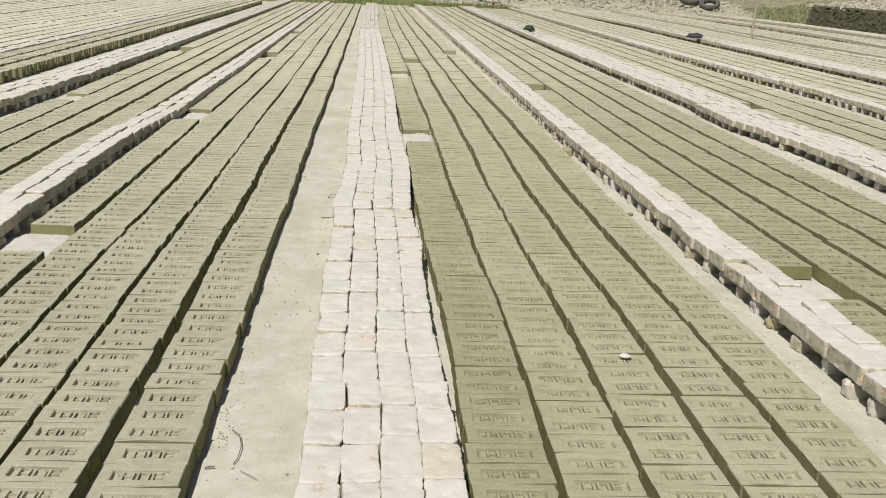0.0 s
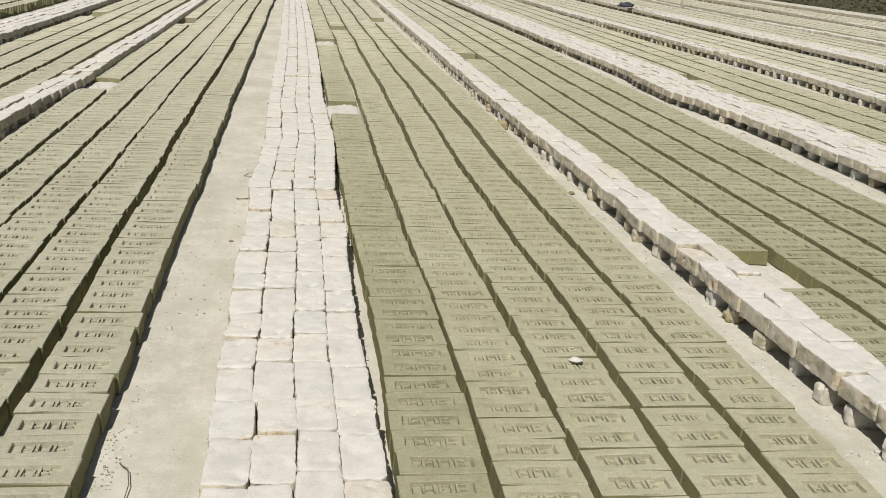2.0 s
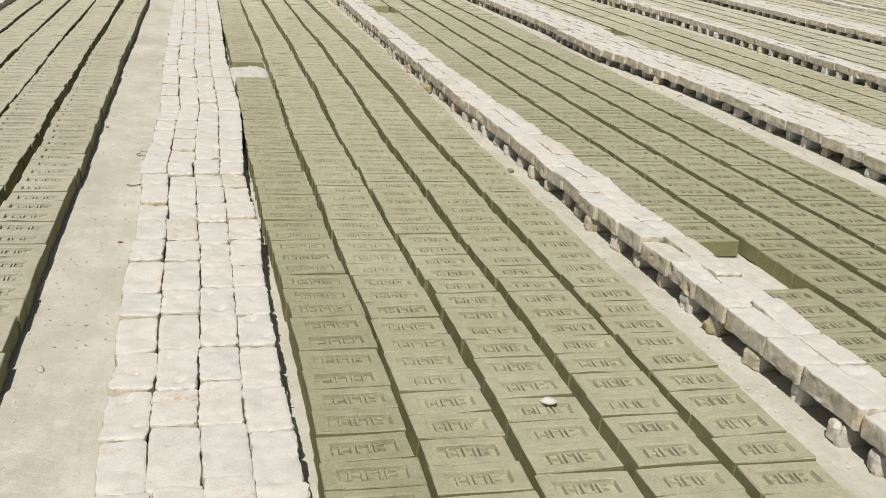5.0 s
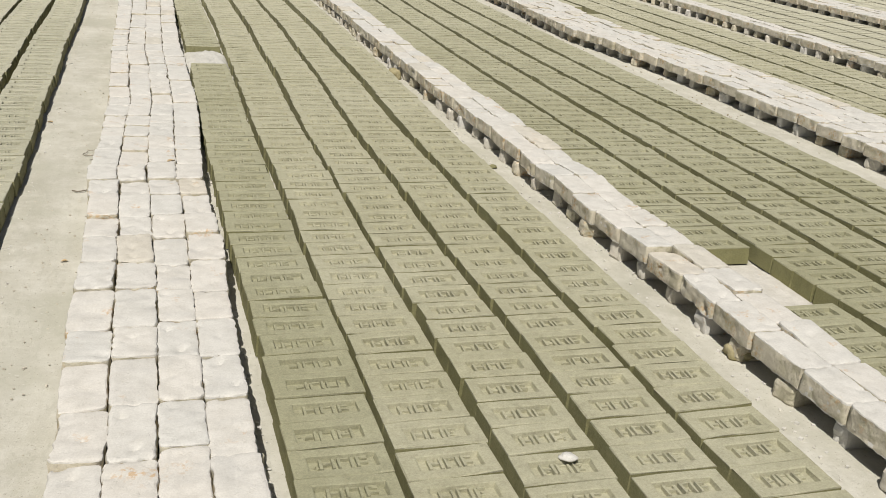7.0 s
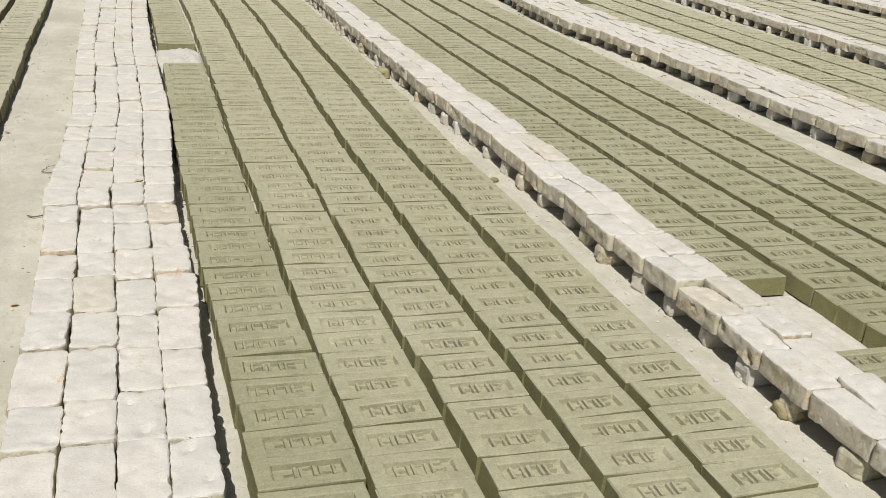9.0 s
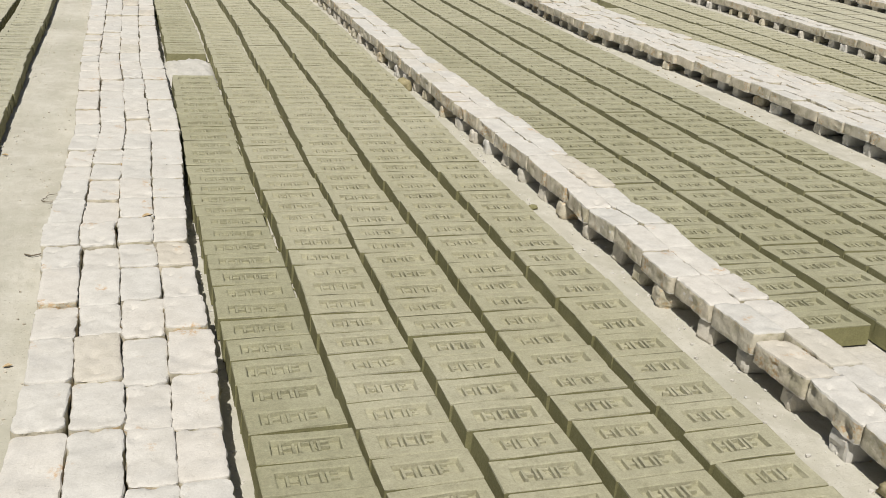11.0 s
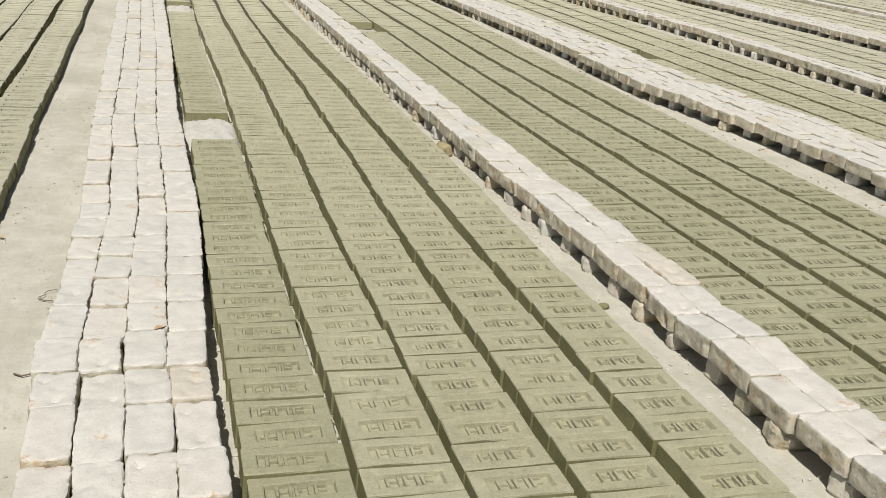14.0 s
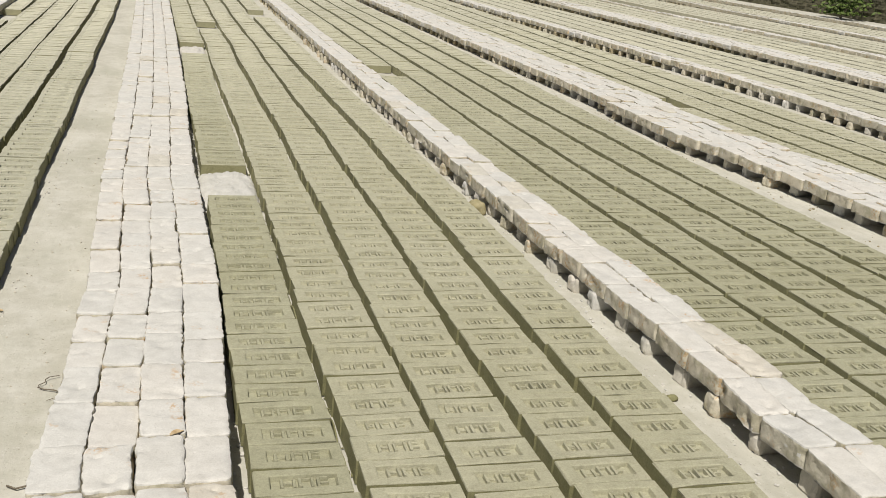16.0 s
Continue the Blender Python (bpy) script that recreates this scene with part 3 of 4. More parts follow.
# right block
for i, (a, pitch, joint, gaps) in enumerate(((0.40, 0.1378, 6.159, ((9.20, 9.86), (15.0, 15.9))), (0.69, 0.1414, 6.173, ((17.45, 18.35),)), (0.975, 0.142, 4.979, ()), (1.262, 0.142, 4.979, ()), (1.56, 0.1478, 5.022, ((19.55, 20.7),)))):
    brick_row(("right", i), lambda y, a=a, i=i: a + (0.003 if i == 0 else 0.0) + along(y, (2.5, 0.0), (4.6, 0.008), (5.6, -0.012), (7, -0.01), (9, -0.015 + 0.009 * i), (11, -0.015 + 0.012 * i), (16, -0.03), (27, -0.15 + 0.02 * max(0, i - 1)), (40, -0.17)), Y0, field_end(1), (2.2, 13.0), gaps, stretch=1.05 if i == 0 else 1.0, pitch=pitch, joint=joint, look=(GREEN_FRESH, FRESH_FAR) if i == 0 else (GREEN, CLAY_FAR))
RIGHT_EDGE = ((3.3, 2.03), (4.3, 2.012), (5.1, 2.010), (5.36, 2.0), (5.6, 1.988), (5.85, 1.982), (6.1, 2.004), (6.35, 1.980), (6.6, 1.992), (7.1, 1.985), (7.8, 1.978), (8.2, 1.956), (9.8, 1.945), (12.5, 1.95), (25, 1.96))
RIGHT_LINES = [lambda y, d=d: along(y, *RIGHT_EDGE) + d for d in (0.0, 0.126, 0.252)]
RIGHT_JOINTS = (
    (3.0, 3.27, 3.52, 3.84, 4.06, 4.33, 4.58, 4.83, 5.10, 5.35, 5.60, 5.84, 6.11, 6.34, 6.60, 6.83, 7.08, 7.32, 7.55, 7.82, 8.01, 8.23, 8.46),
    (3.08, 3.33, 3.57, 3.83, 4.08, 4.38, 4.65, 4.89, 5.14, 5.37, 5.60, 5.87, 6.11, 6.35, 6.60, 6.86, 7.12, 7.38, 7.62, 7.84, 8.10, 8.33, 8.58))
RIGHT_PROPS = (2.9, 3.16, 3.41, 3.61, 3.86, 4.14, 4.43, 4.65, 4.91, 5.15, 5.40, 5.66, 5.89, 6.11, 6.37, 6.62, 6.88, 7.14, 7.41, 7.64, 7.88, 8.14, 8.42, 8.65, 8.86)
brick_pile("pile right", RIGHT_LINES[0], Y0, field_end(2), 2, (2.4, 15.0), label="two-wide pile of whitish dried bricks raised on upright bricks", joints=RIGHT_JOINTS, lines=RIGHT_LINES, props=RIGHT_PROPS)
# second right block
for i, (a, gaps) in enumerate(((2.305, ((4.70, 5.235), (13.95, 14.6))), (2.625, ()), (2.955, ()), (3.285, ()), (3.615, ()))):
    brick_row(("second", i), lambda y, a=a: a + along(y, (4, 0.01), (6, 0.015), (9, -0.01), (14, 0.0)), Y0, field_end(3), (3.0, 12.0), gaps, stretch=1.10, lean=0.004, pitch=0.145, joint=5.24 + 0.03 * i, look=(GREEN_FRESH, FRESH_FAR))
brick_pile("pile second", lambda y: along(y, (6.5, 4.25), (8.5, 4.29), (9.5, 4.275), (10.3, 4.20), (11.2, 4.12), (12.2, 4.15), (12.8, 4.22), (14.7, 4.20), (17.3, 4.15), (21.3, 4.12), (30, 4.05)), Y0, field_end(4.3), 5, (5.0, 15.0),
           label="five-wide pile of whitish dried bricks raised on upright bricks")
for i, a in enumerate((4.92, 5.28, 5.64, 6.0)):
    brick_row(("third", i), lambda y, a=a: a + along(y, (8, 0.02), (12, -0.05), (20, 0.0)), Y0, field_end(5.5), (6.0, 12.5), ((12.65, 13.27),) if i == 0 else (), stretch=1.23)
brick_pile("pile third", lambda y: along(y, (9, 6.50), (12, 6.64), (14.3, 6.72), (16.7, 6.65), (20, 6.56), (25, 6.42), (34, 6.45)), Y0, field_end(6.4), 2, (8.0, 16.0), label="two-wide pile of whitish dried bricks raised on upright bricks")
# far right rows: paler clay than the near ones, haze put into the colour
for i, a in enumerate((6.90, 7.27, 7.64, 8.01, 8.38)):
    brick_row(("fourth", i), lambda y, a=a: a, 4.0, field_end(7.5), label="row of pale grey-green clay bricks in the far field", look=(GREEN_DRIER, CLAY_DRIER_HAZED[1], DRY_SIDE), stretch=1.26)
brick_pile("pile fourth", lambda y: along(y, (14, 9.0), (23, 9.06), (29, 9.05), (36, 9.2), (46, 8.72)), Y0, field_end(9), 5, (12.0, 18.0), label="wide pile of whitish dried bricks raised on upright bricks")
for i, a in enumerate((9.72, 10.1, 10.48, 10.86, 11.24)):
    brick_row(("fifth", i), lambda y, a=a: a, 8.0, field_end(10), label="row of pale grey-green clay bricks in the far field", look=(GREEN_DRIER, CLAY_DRIER_HAZED[1], DRY_SIDE), stretch=1.28)
brick_pile("pile fifth", lambda y: along(y, (20, 12.1), (23, 12.1), (27, 11.72), (31, 11.88), (38, 12.3), (47, 12.25), (53, 11.5)), Y0, field_end(11.5), 2, None, False, "low row of greyish dried bricks lying on the ground")
for i, a in enumerate((12.62, 13.0, 13.38, 13.76, 14.1)):
    brick_row(("sixth", i), lambda y, a=a: a, 8.0, 54.0, label="row of pale grey-green clay bricks in the far field", look=(GREEN_DRIER, CLAY_DRIER_HAZED[1], DRY_SIDE), stretch=1.28)
brick_pile("pile sixth", lambda y: along(y, (28, 14.45), (31, 14.8), (35, 15.05), (40, 15.22), (46, 14.5), (53, 13.9)), Y0, field_end(13), 2, None, True, "two-wide pile of dried bricks raised on upright bricks")
for i, a in enumerate((15.52, 15.9, 16.28, 16.66)):
    brick_row(("seventh", i), lambda y, a=a: a - along(y, (42, 0.0), (54, 0.9)), 8.0, 53.0, label="row of pale grey-green clay bricks in the far field", look=(GREEN_DRIER, CLAY_DRIER_HAZED[1], DRY_SIDE), stretch=1.30)
brick_pile("pile seventh", lambda y: along(y, (33, 17.2), (36, 17.3), (41, 17.6), (46, 17.15), (54, 16.4)), Y0, field_end(16), 2, None, True, "pile of dried bricks raised on upright bricks at the field edge")
# left block
for i, (a, pitch, joint, gaps) in enumerate(((-0.742, 0.1465, 2.678, ()), (-1.043, 0.138, 2.701, ()), (-1.320, 0.141, 2.70, ()), (-1.600, 0.141, 2.75, ()), (-1.896, 0.141, 2.8, ((5.17, 5.76), (10.1, 10.9), (17.35, 18.55), (24.1, 25.0))))):
    brick_row(("left", i), lambda y, a=a: a, Y0, field_end(-1), (2.2, 11.0), gaps, label="row of grey-green drying clay bricks beside the dust path", look=(GREEN_DRIER, CLAY_DRIER_HAZED[1]), pitch=pitch, joint=joint)
brick_pile("pile left", lambda y: along(y, (5.3, -2.21), (6.4, -2.225), (7.1, -2.24), (8.5, -2.25), (10.5, -2.13), (16, -2.11)), Y0, field_end(-2), 2, (4.0, 14.0), label="two-wide pile of whitish dried bricks raised on upright bricks")
for i, (a, gaps) in enumerate(((-2.52, ()), (-2.83, ()), (-3.13, ()), (-3.42, ((11.25, 11.86), (17.95, 19.0))))):
    brick_row(("left second", i), lambda y, a=a: a - 0.02, Y0, field_end(-3), (7.0, 12.0), gaps, label="row of grey-green half-dry clay bricks on the ground", look=(GREEN_DRIER, CLAY_DRIER_HAZED[1]))
brick_pile("pile left second", lambda y: along(y, (10, -4.20), (14, -4.08), (25, -4.03)), Y0, field_end(-4), 4, (9.0, 15.0), label="four-wide pile of whitish dried bricks raised on upright bricks")


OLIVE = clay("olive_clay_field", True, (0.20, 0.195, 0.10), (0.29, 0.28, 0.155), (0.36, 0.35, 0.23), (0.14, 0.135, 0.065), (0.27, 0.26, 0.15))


def turned_row(key, left, y0, y1):
    """Half-dry bricks set on edge with gaps between them."""
    r = random.Random(str(key))
    p, y = Pile(), y0
    v, f = plain_block(GL * 0.98, GH, GW, False)
    while y < y1:
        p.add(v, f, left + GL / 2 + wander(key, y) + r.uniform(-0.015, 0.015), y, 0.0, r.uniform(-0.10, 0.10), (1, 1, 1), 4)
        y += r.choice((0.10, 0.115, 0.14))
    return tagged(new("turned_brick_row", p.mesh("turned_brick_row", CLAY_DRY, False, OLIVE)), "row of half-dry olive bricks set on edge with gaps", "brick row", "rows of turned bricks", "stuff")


for i, a in enumerate((-4.86, -5.2, -5.5)):
    turned_row(("turned", i), a, 4.0, 44.0)
for k, (x0, x1) in enumerate(((-7.39, -6.2), (-9.27, -7.75), (-11.2, -9.6), (-13.28, -11.7), (-16.09, -13.9))):
    x, i = x0, 0
    while x < x1 - 0.1:
        brick_row(("far left", k, i), lambda y, x=x: x, 8.0, 44.0, label="row of pale dry clay bricks in the far field", look=(GREEN_DRIER, CLAY_DRY, DRY_SIDE), stretch=1.13)
        x, i = x + 0.33, i + 1
for k, x in enumerate((-6.1, -7.65, -9.5, -11.6, -13.8)):
    brick_pile(("far left pile", k), lambda y, x=x: x, 8.0, 44.0, 2, None, False, "low double row of whitish dried bricks on the ground")
# heaps of white dust in the gaps of the rows


def heap(x, y, rx, ry, h, seed):
    bm = bmesh.new()
    bmesh.ops.create_grid(bm, x_segments=30, y_segments=30, size=1.0)
    for v in bm.verts:
        d = abs(v.co.x) ** 5 + abs(v.co.y) ** 4
        k = max(0.0, 1 - d) ** 0.5
        n = noise.noise((v.co.x * 2.2 + seed, v.co.y * 2.2, seed)) + 0.6 * noise.noise((v.co.x * 6 + seed, v.co.y * 6, seed)) + 0.3 * noise.noise((v.co.x * 14, v.co.y * 14 + seed, seed))
        v.co = Vector((v.co.x * rx, v.co.y * ry, h * k * (1 + 0.28 * n) - 0.006))
    ob = tagged(new("dust_mound", bm_mesh("dust_mound", bm, DUSTHEAP, True)), "low heap of white dust in a gap between bricks", "dust heap", "heaps of dust")
    ob.location = (x, y, 0)


DUSTHEAP = pale("white_dust", False, (0.44, 0.425, 0.375), (0.56, 0.545, 0.50), 2.6)
heap(0.52, 9.55, 0.168, 0.34, 0.064, 1)
heap(2.46, 4.98, 0.165, 0.27, 0.016, 2)
heap(-1.82, 5.46, 0.21, 0.36, 0.035, 3)
heap(0.50, 15.5, 0.15, 0.4, 0.06, 4)
heap(-1.78, 10.5, 0.17, 0.42, 0.05, 5)
heap(-3.3, 11.55, 0.16, 0.4, 0.05, 6)

# ---- edge of the field ----


def bank_height(x, y, x0, x1, y0, y1, h, seed, rough=0.35):
    u, w = 2 * (x - x0) / (x1 - x0) - 1, 2 * (y - y0) / (y1 - y0) - 1
    edge = max(0.0, 1 - max(abs(u), abs(w)) ** 4)
    n = 0.6 + 0.5 * noise.noise((x * 0.35 + seed, y * 0.35, seed)) + rough * noise.noise((x * 1.6, y * 1.6, seed))
    return max(0.0, h * edge * n) - 0.02


SIDE_BANK, RUBBLE_BANK = (20.3, 60, 47.6, 95, 1.1, 9), (3, 21, 53.5, 85, 1.4, 7)


def grass_strip(name, x0, x1, y0, y1, count, tall, mat, label, seed, bank=None):
    r = random.Random(seed)
    v, f = [], []
    for _ in range(count):
        x, y = r.uniform(x0, x1), r.uniform(y0, y1)
        h, a, w = tall * r.uniform(0.4, 1.2), r.uniform(0, 6.3), tall * 0.10
        lean = r.uniform(0.1, 0.5) * h
        k, z = len(v), bank_height(x, y, *bank) if bank else 0.0
        v += [(x - w * math.cos(a), y - w * math.sin(a), z), (x + w * math.cos(a), y + w * math.sin(a), z), (x + lean * math.sin(a), y + lean * math.cos(a), z + h)]
        f.append((k, k + 1, k + 2))
    return tagged(new(name, mesh_of(name, v, f, mat)), label, "grass", kind="stuff")


def mound(name, x0, x1, y0, y1, h, mat, label, seed, rough=0.35):
    bm = bmesh.new()
    bmesh.ops.create_grid(bm, x_segments=40, y_segments=40, size=1.0)
    for v in bm.verts:
        x, y = x0 + (v.co.x + 1) / 2 * (x1 - x0), y0 + (v.co.y + 1) / 2 * (y1 - y0)
        v.co = Vector((x, y, bank_height(x, y, x0, x1, y0, y1, h, seed, rough)))
    return tagged(new(name, bm_mesh(name, bm, mat, True)), label, "bank", kind="structure")


mound("bank", -30, 8, 47.5, 62, 0.25, GRASS, "green grassy bank at the far edge of the field", 3)
grass_strip("grass", -20, 7, 47.5, 53, 9000, 0.22, GRASS, "bright green grass at the far edge of the field", 5)
mound("bank_rubble", 3, 21, 53.5, 85, 1.4, SCRUB, "scrubby bank of earth and rubble behind the field", 7)
mound("bank_side", 20.3, 60, 47.6, 95, 1.1, DULL, "grassy bank along the side of the field", 9)
grass_strip("grass", 20.0, 30.0, 47.8, 62, 12000, 0.16, GRASS, "green grass along the side of the field", 6, SIDE_BANK)
grass_strip("grass", 20.5, 45.0, 49, 90, 14000, 0.22, SCRUB, "dry yellow grass on the side bank", 8, SIDE_BANK)


def scatter(name, x0, x1, y0, y1, z, count, size, mat, label, seed, category="rubble"):
    r = random.Random(seed)
    p = Pile()
    for _ in range(count):
        s = size * r.uniform(0.4, 1.3)
        v, f = plain_block(s, s * r.uniform(0.5, 1.0), s * r.uniform(0.35, 0.7), False)
        v = [(a + r.uniform(-0.12, 0.12) * s, b + r.uniform(-0.12, 0.12) * s, c + r.uniform(-0.1, 0.1) * s) for a, b, c in v]
        x, y = r.uniform(x0, x1), r.uniform(y0, y1)
        p.add(v, f, x, y, z(x, y) if callable(z) else z, r.uniform(0, 6.3))
    return tagged(new(name, p.mesh(name, mat)), label, category, kind="stuff")


scatter("rubble", 3, 20.5, 54, 84, lambda x, y: bank_height(x, y, *RUBBLE_BANK), 8000, 0.15, RUBBLE, "pale broken bricks and rubble on the bank", 11)
grass_strip("scrub", 3, 20.5, 56, 80, 14000, 0.22, SCRUB, "dry grey-green scrub on the rubble bank", 17, RUBBLE_BANK)
grass_strip("scrub", 3, 20.5, 56.5, 75, 3500, 0.28, GRASS, "tufts of green weeds among the rubble", 18, RUBBLE_BANK)
scatter("rubble", 20.55, 27, 26, 48, lambda x, y: 0.75 + 0.12 * (x - 20.4), 4200, 0.2, RUBBLE, "pale broken bricks heaped behind the low wall", 12)
scatter("pebbles", -0.45, -0.16, 2.0, 14, -0.005, 380, 0.007, RUBBLE, "small clods and grit on the dust path", 13, "grit")
scatter("pebbles", 1.82, 2.3, 2.5, 14, -0.006, 110, 0.008, RUBBLE, "small clods and grit beside the brick pile", 14, "grit")
scatter("pebbles", 3.9, 4.3, 5, 16, -0.006, 200, 0.014, RUBBLE, "small clods and grit beside the brick pile", 15, "grit")


def low_wall():
    r = random.Random(21)
    wall = tagged(new("wall_east"), "low dark weathered brick wall at the field edge", "wall", kind="structure")
    wall.location = (20.45, 26.5, 0)
    p = Pile()
    for c in range(12):
        y = 0.12 * (c % 2)
        while y < 20.5 - 0.04 * c:
            v, f = plain_block(0.28, 0.225, 0.068, False)
            if c < 10 or r.random() < 0.6:
                p.add(v, f, r.uniform(-0.03, 0.02), y, c * 0.075, r.uniform(-0.06, 0.06))
            y += 0.24
    tagged(part("courses", p.mesh("courses", WALLBRICK), wall), kind="stuff")


low_wall()


def tyre(x, y, z, radius, tilt, turn):
    bm = bmesh.new()
    seg, tube = 32, 10
    vs = []
    for i in range(seg):
        a = 2 * math.pi * i / seg
        rowv = []
        for j in range(tube):
            b = 2 * math.pi * j / tube
            rr = radius * (0.78 + 0.22 * math.copysign(abs(math.cos(b)) ** 0.6, math.cos(b)))
            zz = radius * 0.26 * math.copysign(abs(math.sin(b)) ** 0.6, math.sin(b))
            if math.cos(b) > 0.5 and i % 2:
                rr *= 0.975
            rowv.append(bm.verts.new((rr * math.cos(a), rr * math.sin(a), zz)))
        vs.append(rowv)
    for i in range(seg):
        for j in range(tube):
            bm.faces.new((vs[i][j], vs[(i + 1) % seg][j], vs[(i + 1) % seg][(j + 1) % tube], vs[i][(j + 1) % tube]))
    ob = tagged(new("tyre", bm_mesh("tyre", bm, RUBBER, True)), "old black truck tyre dumped on the bank", "tyre", "dumped tyres")
    ob.matrix_basis = pose(x, y, z, tilt, 0, turn)


tyre(17.4, 56.0, 0.76, 0.56, 22, 10)
tyre(18.25, 55.0, 0.58, 0.56, 27, -22)
tyre(14.8, 58.0, 0.95, 0.55, 20, 20)


def pole_mesh(a, b, r0, r1, name, mat, wobble=0.0, seed=0):
    a, b = Vector(a), Vector(b)
    axis = (b - a).normalized()
    side = axis.orthogonal().normalized()
    up = axis.cross(side)
    verts, faces, n, k = [], [], 10, 9
    for i in range(k + 1):
        t = i / k
        c = a.lerp(b, t) + wobble * Vector((noise.noise((t * 2.5, seed, 0)), noise.noise((t * 2.5, seed, 5)), 0))
        rad = r0 + (r1 - r0) * t
        verts += [tuple(c + rad * (math.cos(2 * math.pi * j / n) * side + math.sin(2 * math.pi * j / n) * up)) for j in range(n)]
    faces = [(i * n + j, i * n + (j + 1) % n, (i + 1) * n + (j + 1) % n, (i + 1) * n + j) for i in range(k) for j in range(n)]
    faces += [tuple(range(n))[::-1], tuple(range(k * n, k * n + n))]
    return mesh_of(name, verts, faces, mat, True)


tagged(new("post", pole_mesh((11.78, 31.1, 0), (11.95, 31.1, 3.0), 0.036, 0.030, "post", WOOD, 0.05, 3)), "weathered grey wooden post standing among the rows", "post")
trestle = tagged(new("wooden_trestle"), "grey wooden trestle of crossed poles at the field end", "trestle")
trestle.location = (5.8, 51.6, 0)
for dx, ex in ((-0.75, 0.05), (0.8, 0.1), (-0.3, 0.0), (0.35, 0.0)):
    part("leg", pole_mesh((dx, 0.3 * dx, 0), (ex, 0, 1.1), 0.05, 0.04, "leg", WOOD), trestle)
part("crossbar", pole_mesh((-0.55, 0, 0.33), (0.6, 0, 0.3), 0.04, 0.04, "crossbar", WOOD), trestle)


def crumpled(name, x, y, z, size, mat, label, category, seed):
    bm = bmesh.new()
    bmesh.ops.create_icosphere(bm, subdivisions=3, radius=1.0)
    for v in bm.verts:
        n = noise.noise_vector(v.co * 1.7 + Vector((seed, 0, 0)))
        v.co = Vector((v.co.x * size[0], v.co.y * size[1], max(-0.2, v.co.z) * size[2])) * (1 + 0.55 * n.x) + Vector((0, 0, 0.25 * size[2] * n.z))
    ob = tagged(new(name, bm_mesh(name, bm, mat, True)), label, category)
    ob.location = (x, y, z)


crumpled("sack", 4.35, 28.0, 0.20, (0.15, 0.18, 0.09), BAG, "crumpled dark green sack lying on a brick pile", "sack", 3)
crumpled("cloth_bundle", 8.9, 27.7, 0.20, (0.22, 0.16, 0.10), CLOTH, "dark bundle of cloth lying on a brick pile", "cloth", 8)


def bush(x, y, size, seed):
    r = random.Random(seed)
    b = tagged(new("bush"), "small bright green leafy bush before the low wall", "bush")
    b.location = (x, y, 0)
    for i in range(7):
        a = r.uniform(0, 6.3)
        part("stem", pole_mesh((0, 0, 0), (0.4 * size * math.cos(a), 0.4 * size * math.sin(a), size * r.uniform(0.6, 1.0)), 0.012, 0.005, "stem", WOOD), b)
    v, f = [], []
    for _ in range(900):
        d = Vector((r.gauss(0, 0.33), r.gauss(0, 0.33), r.uniform(0.15, 1.1))) * size
        n1 = Vector((r.uniform(-1, 1), r.uniform(-1, 1), r.uniform(-0.4, 1))).normalized() * 0.09 * size
        n2 = n1.orthogonal().normalized() * 0.035 * size
        k = len(v)
        v += [tuple(d - n1), tuple(d + n2), tuple(d + n1), tuple(d - n2)]
        f.append((k, k + 1, k + 2, k + 3))
    tagged(part("foliage", mesh_of("foliage", v, f, LEAF), b), kind="stuff")


bush(19.4, 30.0, 1.0, 4)

# ---- small things ----


def clod(name, x, y, z, size, mat, label, category, seed):
    r = random.Random(seed)
    bm = bmesh.new()
    bmesh.ops.create_icosphere(bm, subdivisions=3, radius=1.0)
    for v in bm.verts:
        d = 1 + 0.32 * noise.noise(v.co * 1.3 + Vector((seed, 0, 0))) + 0.14 * noise.noise(v.co * 3.7 + Vector((0, seed, 0)))
        v.co = Vector((v.co.x * size[0], v.co.y * size[1], max(-0.45, v.co.z) * size[2])) * d
    ob = tagged(new(name, bm_mesh(name, bm, mat, True)), label, category)
    ob.matrix_basis = pose(x, y, z + 0.42 * size[2], 0, 0, r.uniform(0, 360))


MOSSY = plain("mossy_stone", (0.20, 0.18, 0.08), (0.42, 0.37, 0.24), 30.0)
clod("pebble", 1.145, 3.80, 0.077, (0.024, 0.017, 0.011), PALE, "white pebble lying on a wet brick", "pebble", 2)
clod("clay_lump", 1.90, 9.15, 0.0, (0.062, 0.055, 0.052), MOSSY, "olive lump of clay beside the brick pile", "clay lump", 3)
clod("stone", 1.905, 6.74, 0.0, (0.015, 0.024, 0.013), MOIST_SHADED[0], "small olive stone on the dust beside the pile", "stone", 4)
clod("clay_lump", -0.39, 4.32, -0.002, (0.02, 0.012, 0.008), DUST, "crumbly pale clay lump on the dust path", "clay lump", 6)


TWIG = plain("dry_twig", (0.10, 0.085, 0.06), (0.20, 0.17, 0.13), 60.0)


def twig(points, radius, label):
    cu = bpy.data.curves.new("twig", "CURVE")
    cu.dimensions, cu.bevel_depth, cu.bevel_resolution = "3D", radius, 2
    s = cu.splines.new("POLY")
    s.points.add(len(points) - 1)
    for p, q in zip(s.points, points):
        p.co = (*q, 1)
    cu.materials.append(TWIG)
    tagged(new("twig", cu), label, "twig", "twigs on the path")


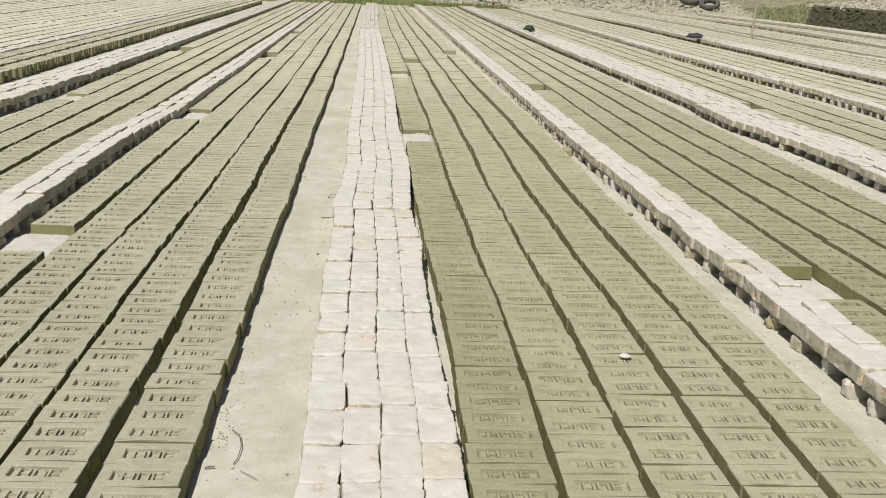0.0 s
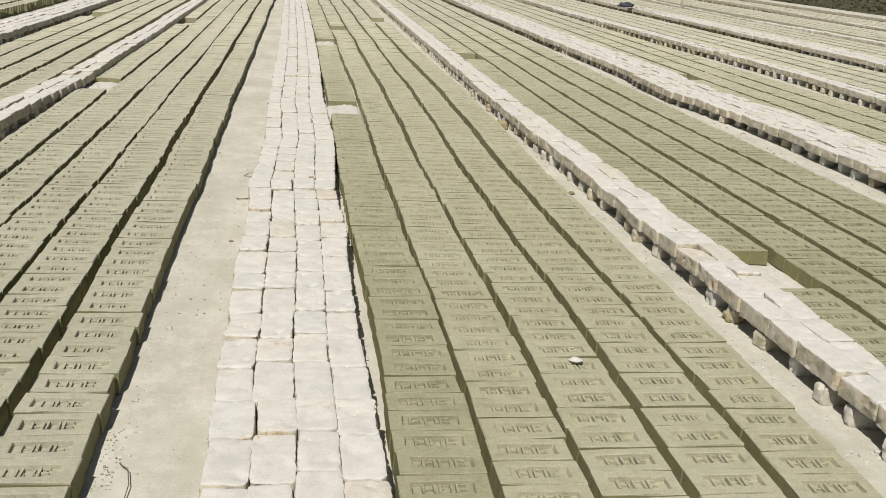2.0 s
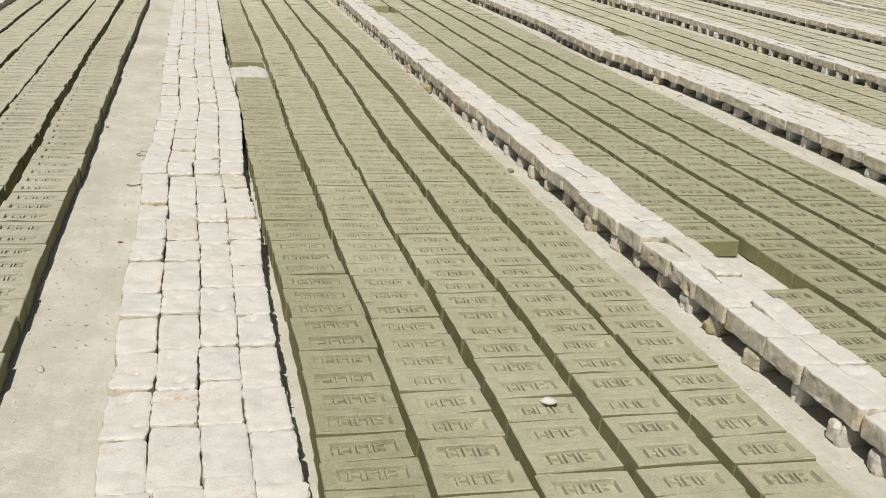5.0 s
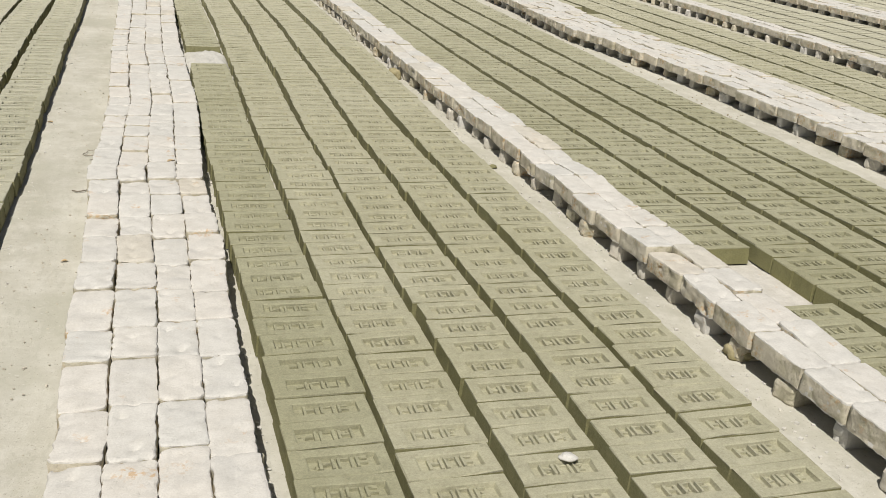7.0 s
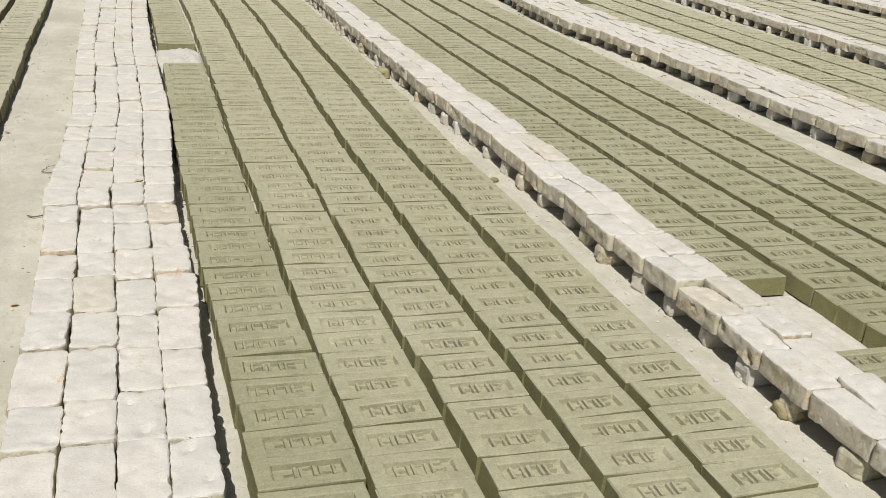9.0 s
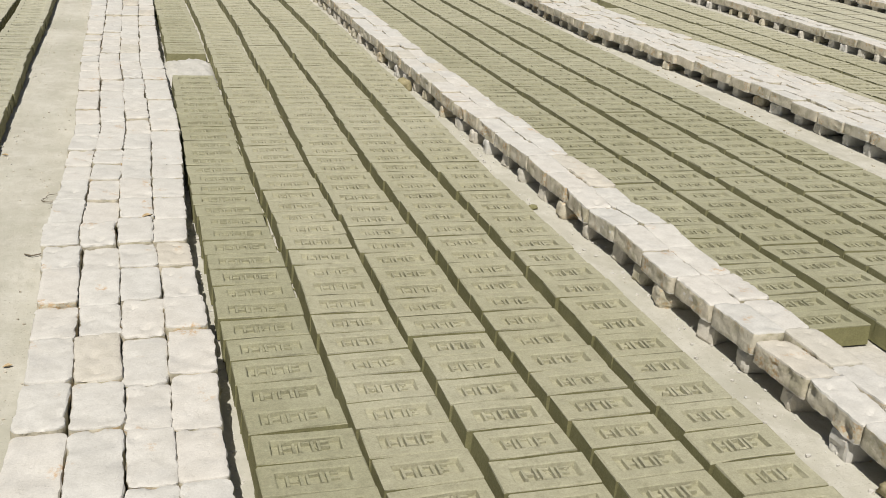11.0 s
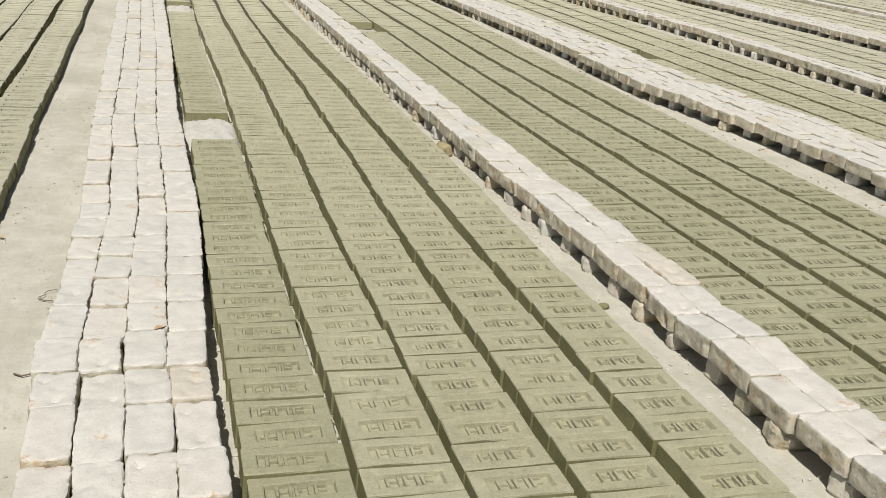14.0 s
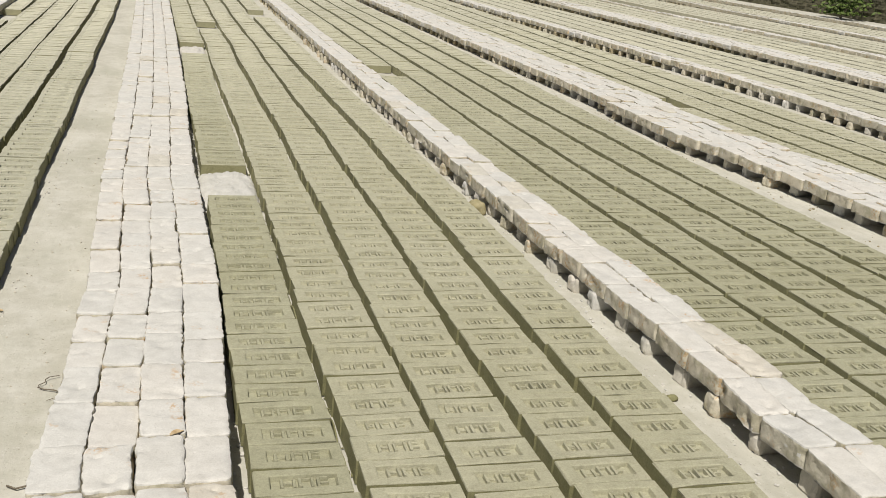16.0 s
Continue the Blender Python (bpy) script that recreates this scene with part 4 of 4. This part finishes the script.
twig([(-0.399, 3.21, 0.006), (-0.369, 3.165, 0.012), (-0.353, 3.08, 0.012), (-0.355, 3.0, 0.006), (-0.365, 2.97, 0.003)], 0.0016, "thin curved grey twig lying on the dust")
twig([(-0.422, 2.944, 0.005), (-0.44, 2.94, 0.006), (-0.453, 2.936, 0.003)], 0.0028, "short broken grey twig lying on the dust")
twig([(-0.336, 2.92, 0.003), (-0.30, 2.885, 0.004), (-0.275, 2.863, 0.003)], 0.001, "thin grey straw lying on the dust")
scatter("crumbs", 0.352, 0.392, 1.9, 14, -0.004, 420, 0.010, PALE_FAR, "pale crumbs of clay in the slot beside the bricks", 31, "crumbs")
scatter("crumbs", -0.49, -0.40, 2.0, 12, -0.004, 200, 0.007, PALE_FAR, "pale crumbs of clay at the foot of the bricks", 32, "crumbs")
scatter("crumbs", 0.655, 0.69, 2.0, 10, 0.0, 260, 0.010, MOIST_SHADED[1], "crumbs of clay fallen between the rows", 33, "crumbs")
scatter("crumbs", 1.9, 2.05, 2.5, 12, -0.004, 300, 0.010, PALE_FAR, "pale brick crumbs at the foot of the pile", 34, "crumbs")
clod("stone", 2.063, 4.432, 0.0, (0.06, 0.05, 0.036), MOSSY, "yellowish mossy stone under the brick pile", "stone", 9)


def clay_lip(x, y0, y1, seed, label):
    """The ragged thin lip of clay squeezed out along the foot of a row."""
    v, f, k = [], [], 0
    y = y0
    while y < y1:
        h = 0.04 * noise.noise((y * 1.9, seed, 0)) + 0.02 * noise.noise((y * 9, seed, 4)) + 0.018
        w = 0.004 * noise.noise((y * 5, seed, 8))
        h = max(0.004, min(0.06, h))
        v += [(x + w, y, -0.004), (x + w + 0.002, y, h), (x + w + 0.007, y, h * 0.96), (x + w + 0.012, y, -0.004)]
        if k:
            f += [(4 * k - 4 + i, 4 * k - 3 + i, 4 * k + 1 + i, 4 * k + i) for i in range(3)]
        k, y = k + 1, y + 0.016
    tagged(new("clay_lip", mesh_of("clay_lip", v, f, MOIST_SHADED[1])), label, "clay lip", "squeezed clay lips")


clay_lip(0.662, 2.2, 9.2, 2, "ragged lip of clay squeezed out along a brick row")
clay_lip(0.95, 2.2, 9.0, 7, "ragged lip of moist clay between two brick rows")

FADED = plain("faded_leaf", (0.36, 0.26, 0.14), (0.54, 0.44, 0.29), 40.0, 0.8, 0.002)


def dry_leaf(x, y, z, length, turn, curl, label, seed):
    """A pointed leaf, curled along its rib and a little twisted."""
    r = random.Random(seed)
    top, k, n = [], 9, 5
    for i in range(k):
        t = i / (k - 1)
        half = 0.24 * length * math.sin(math.pi * min(1.0, 0.06 + 0.92 * t)) ** 0.8
        for j in range(n):
            u = (j - (n - 1) / 2) / ((n - 1) / 2)
            top.append(((t - 0.5) * length, u * half + 0.05 * length * math.sin(3 * t), 0.002 + curl * length * (0.55 * u * u * math.sin(math.pi * t) + 0.5 * (t - 0.4) ** 2) + 0.001 * r.uniform(-1, 1)))
    verts = top + [(a, b, c - 0.0008) for a, b, c in top]
    m = k * n
    faces = [(i * n + j, i * n + j + 1, (i + 1) * n + j + 1, (i + 1) * n + j) for i in range(k - 1) for j in range(n - 1)]
    faces = [f[::-1] for f in faces] + [tuple(q + m for q in f) for f in faces]
    rim = list(range(n)) + [i * n + n - 1 for i in range(1, k)] + [(k - 1) * n + j for j in range(n - 2, -1, -1)] + [i * n for i in range(k - 2, 0, -1)]
    faces += [(a, b, b + m, a + m) for a, b in zip(rim, rim[1:] + rim[:1])]
    ob = tagged(new("dry_leaf", mesh_of("dry_leaf", verts, faces, FADED, True)), label, "leaf", "fallen dry leaves")
    ob.matrix_basis = pose(x, y, z, 0, 0, turn)


dry_leaf(-0.225, 5.54, 0.0, 0.028, 15, 0.35, "small reddish dry leaf lying on the dust path", 1)
dry_leaf(-0.445, 7.73, 0.0, 0.034, -20, 0.35, "curled brown dry leaf lying on the dust path", 2)
dry_leaf(0.195, 6.40, 0.148, 0.042, 25, 0.22, "curled yellowish dry leaf lying on a white brick", 3)
twig([(-0.25, 6.425, 0.004), (-0.225, 6.405, 0.005), (-0.20, 6.415, 0.005), (-0.175, 6.44, 0.003)], 0.0028, "pale bent stick lying on the dust path")
twig([(-0.175 - 0.055 * math.sin(0.35 * i) - 0.012 * math.sin(1.3 * i), 7.12 - 0.014 * i, 0.004 + 0.002 * math.sin(1.7 * i)) for i in range(14)], 0.0013, "thin curly root lying on the dust path")
twig([(-0.19 - 0.04 * math.sin(0.5 * i + 1), 7.05 - 0.010 * i, 0.003 + 0.002 * math.cos(1.4 * i)) for i in range(12)], 0.0010, "fine tangled root lying on the dust path")
scatter("crumbs", -0.475, -0.40, 3.05, 3.45, -0.003, 60, 0.005, CLAY_FAR, "small crumbs of clay fallen beside the row", 41, "crumbs")
scatter("crumbs", 0.36, 0.66, 9.3, 9.8, lambda x, y: 0.044 - 0.9 * (x - 0.52) ** 2 - 0.25 * (y - 9.55) ** 2, 60, 0.012, DUSTHEAP, "pale crumbs lying on the heap of dust", 42, "crumbs")
scatter("crumbs", 3.95, 4.25, 8.0, 16.0, -0.004, 90, 0.011, BROWN_FAR, "brown brick crumbs at the foot of the pile", 43, "crumbs")
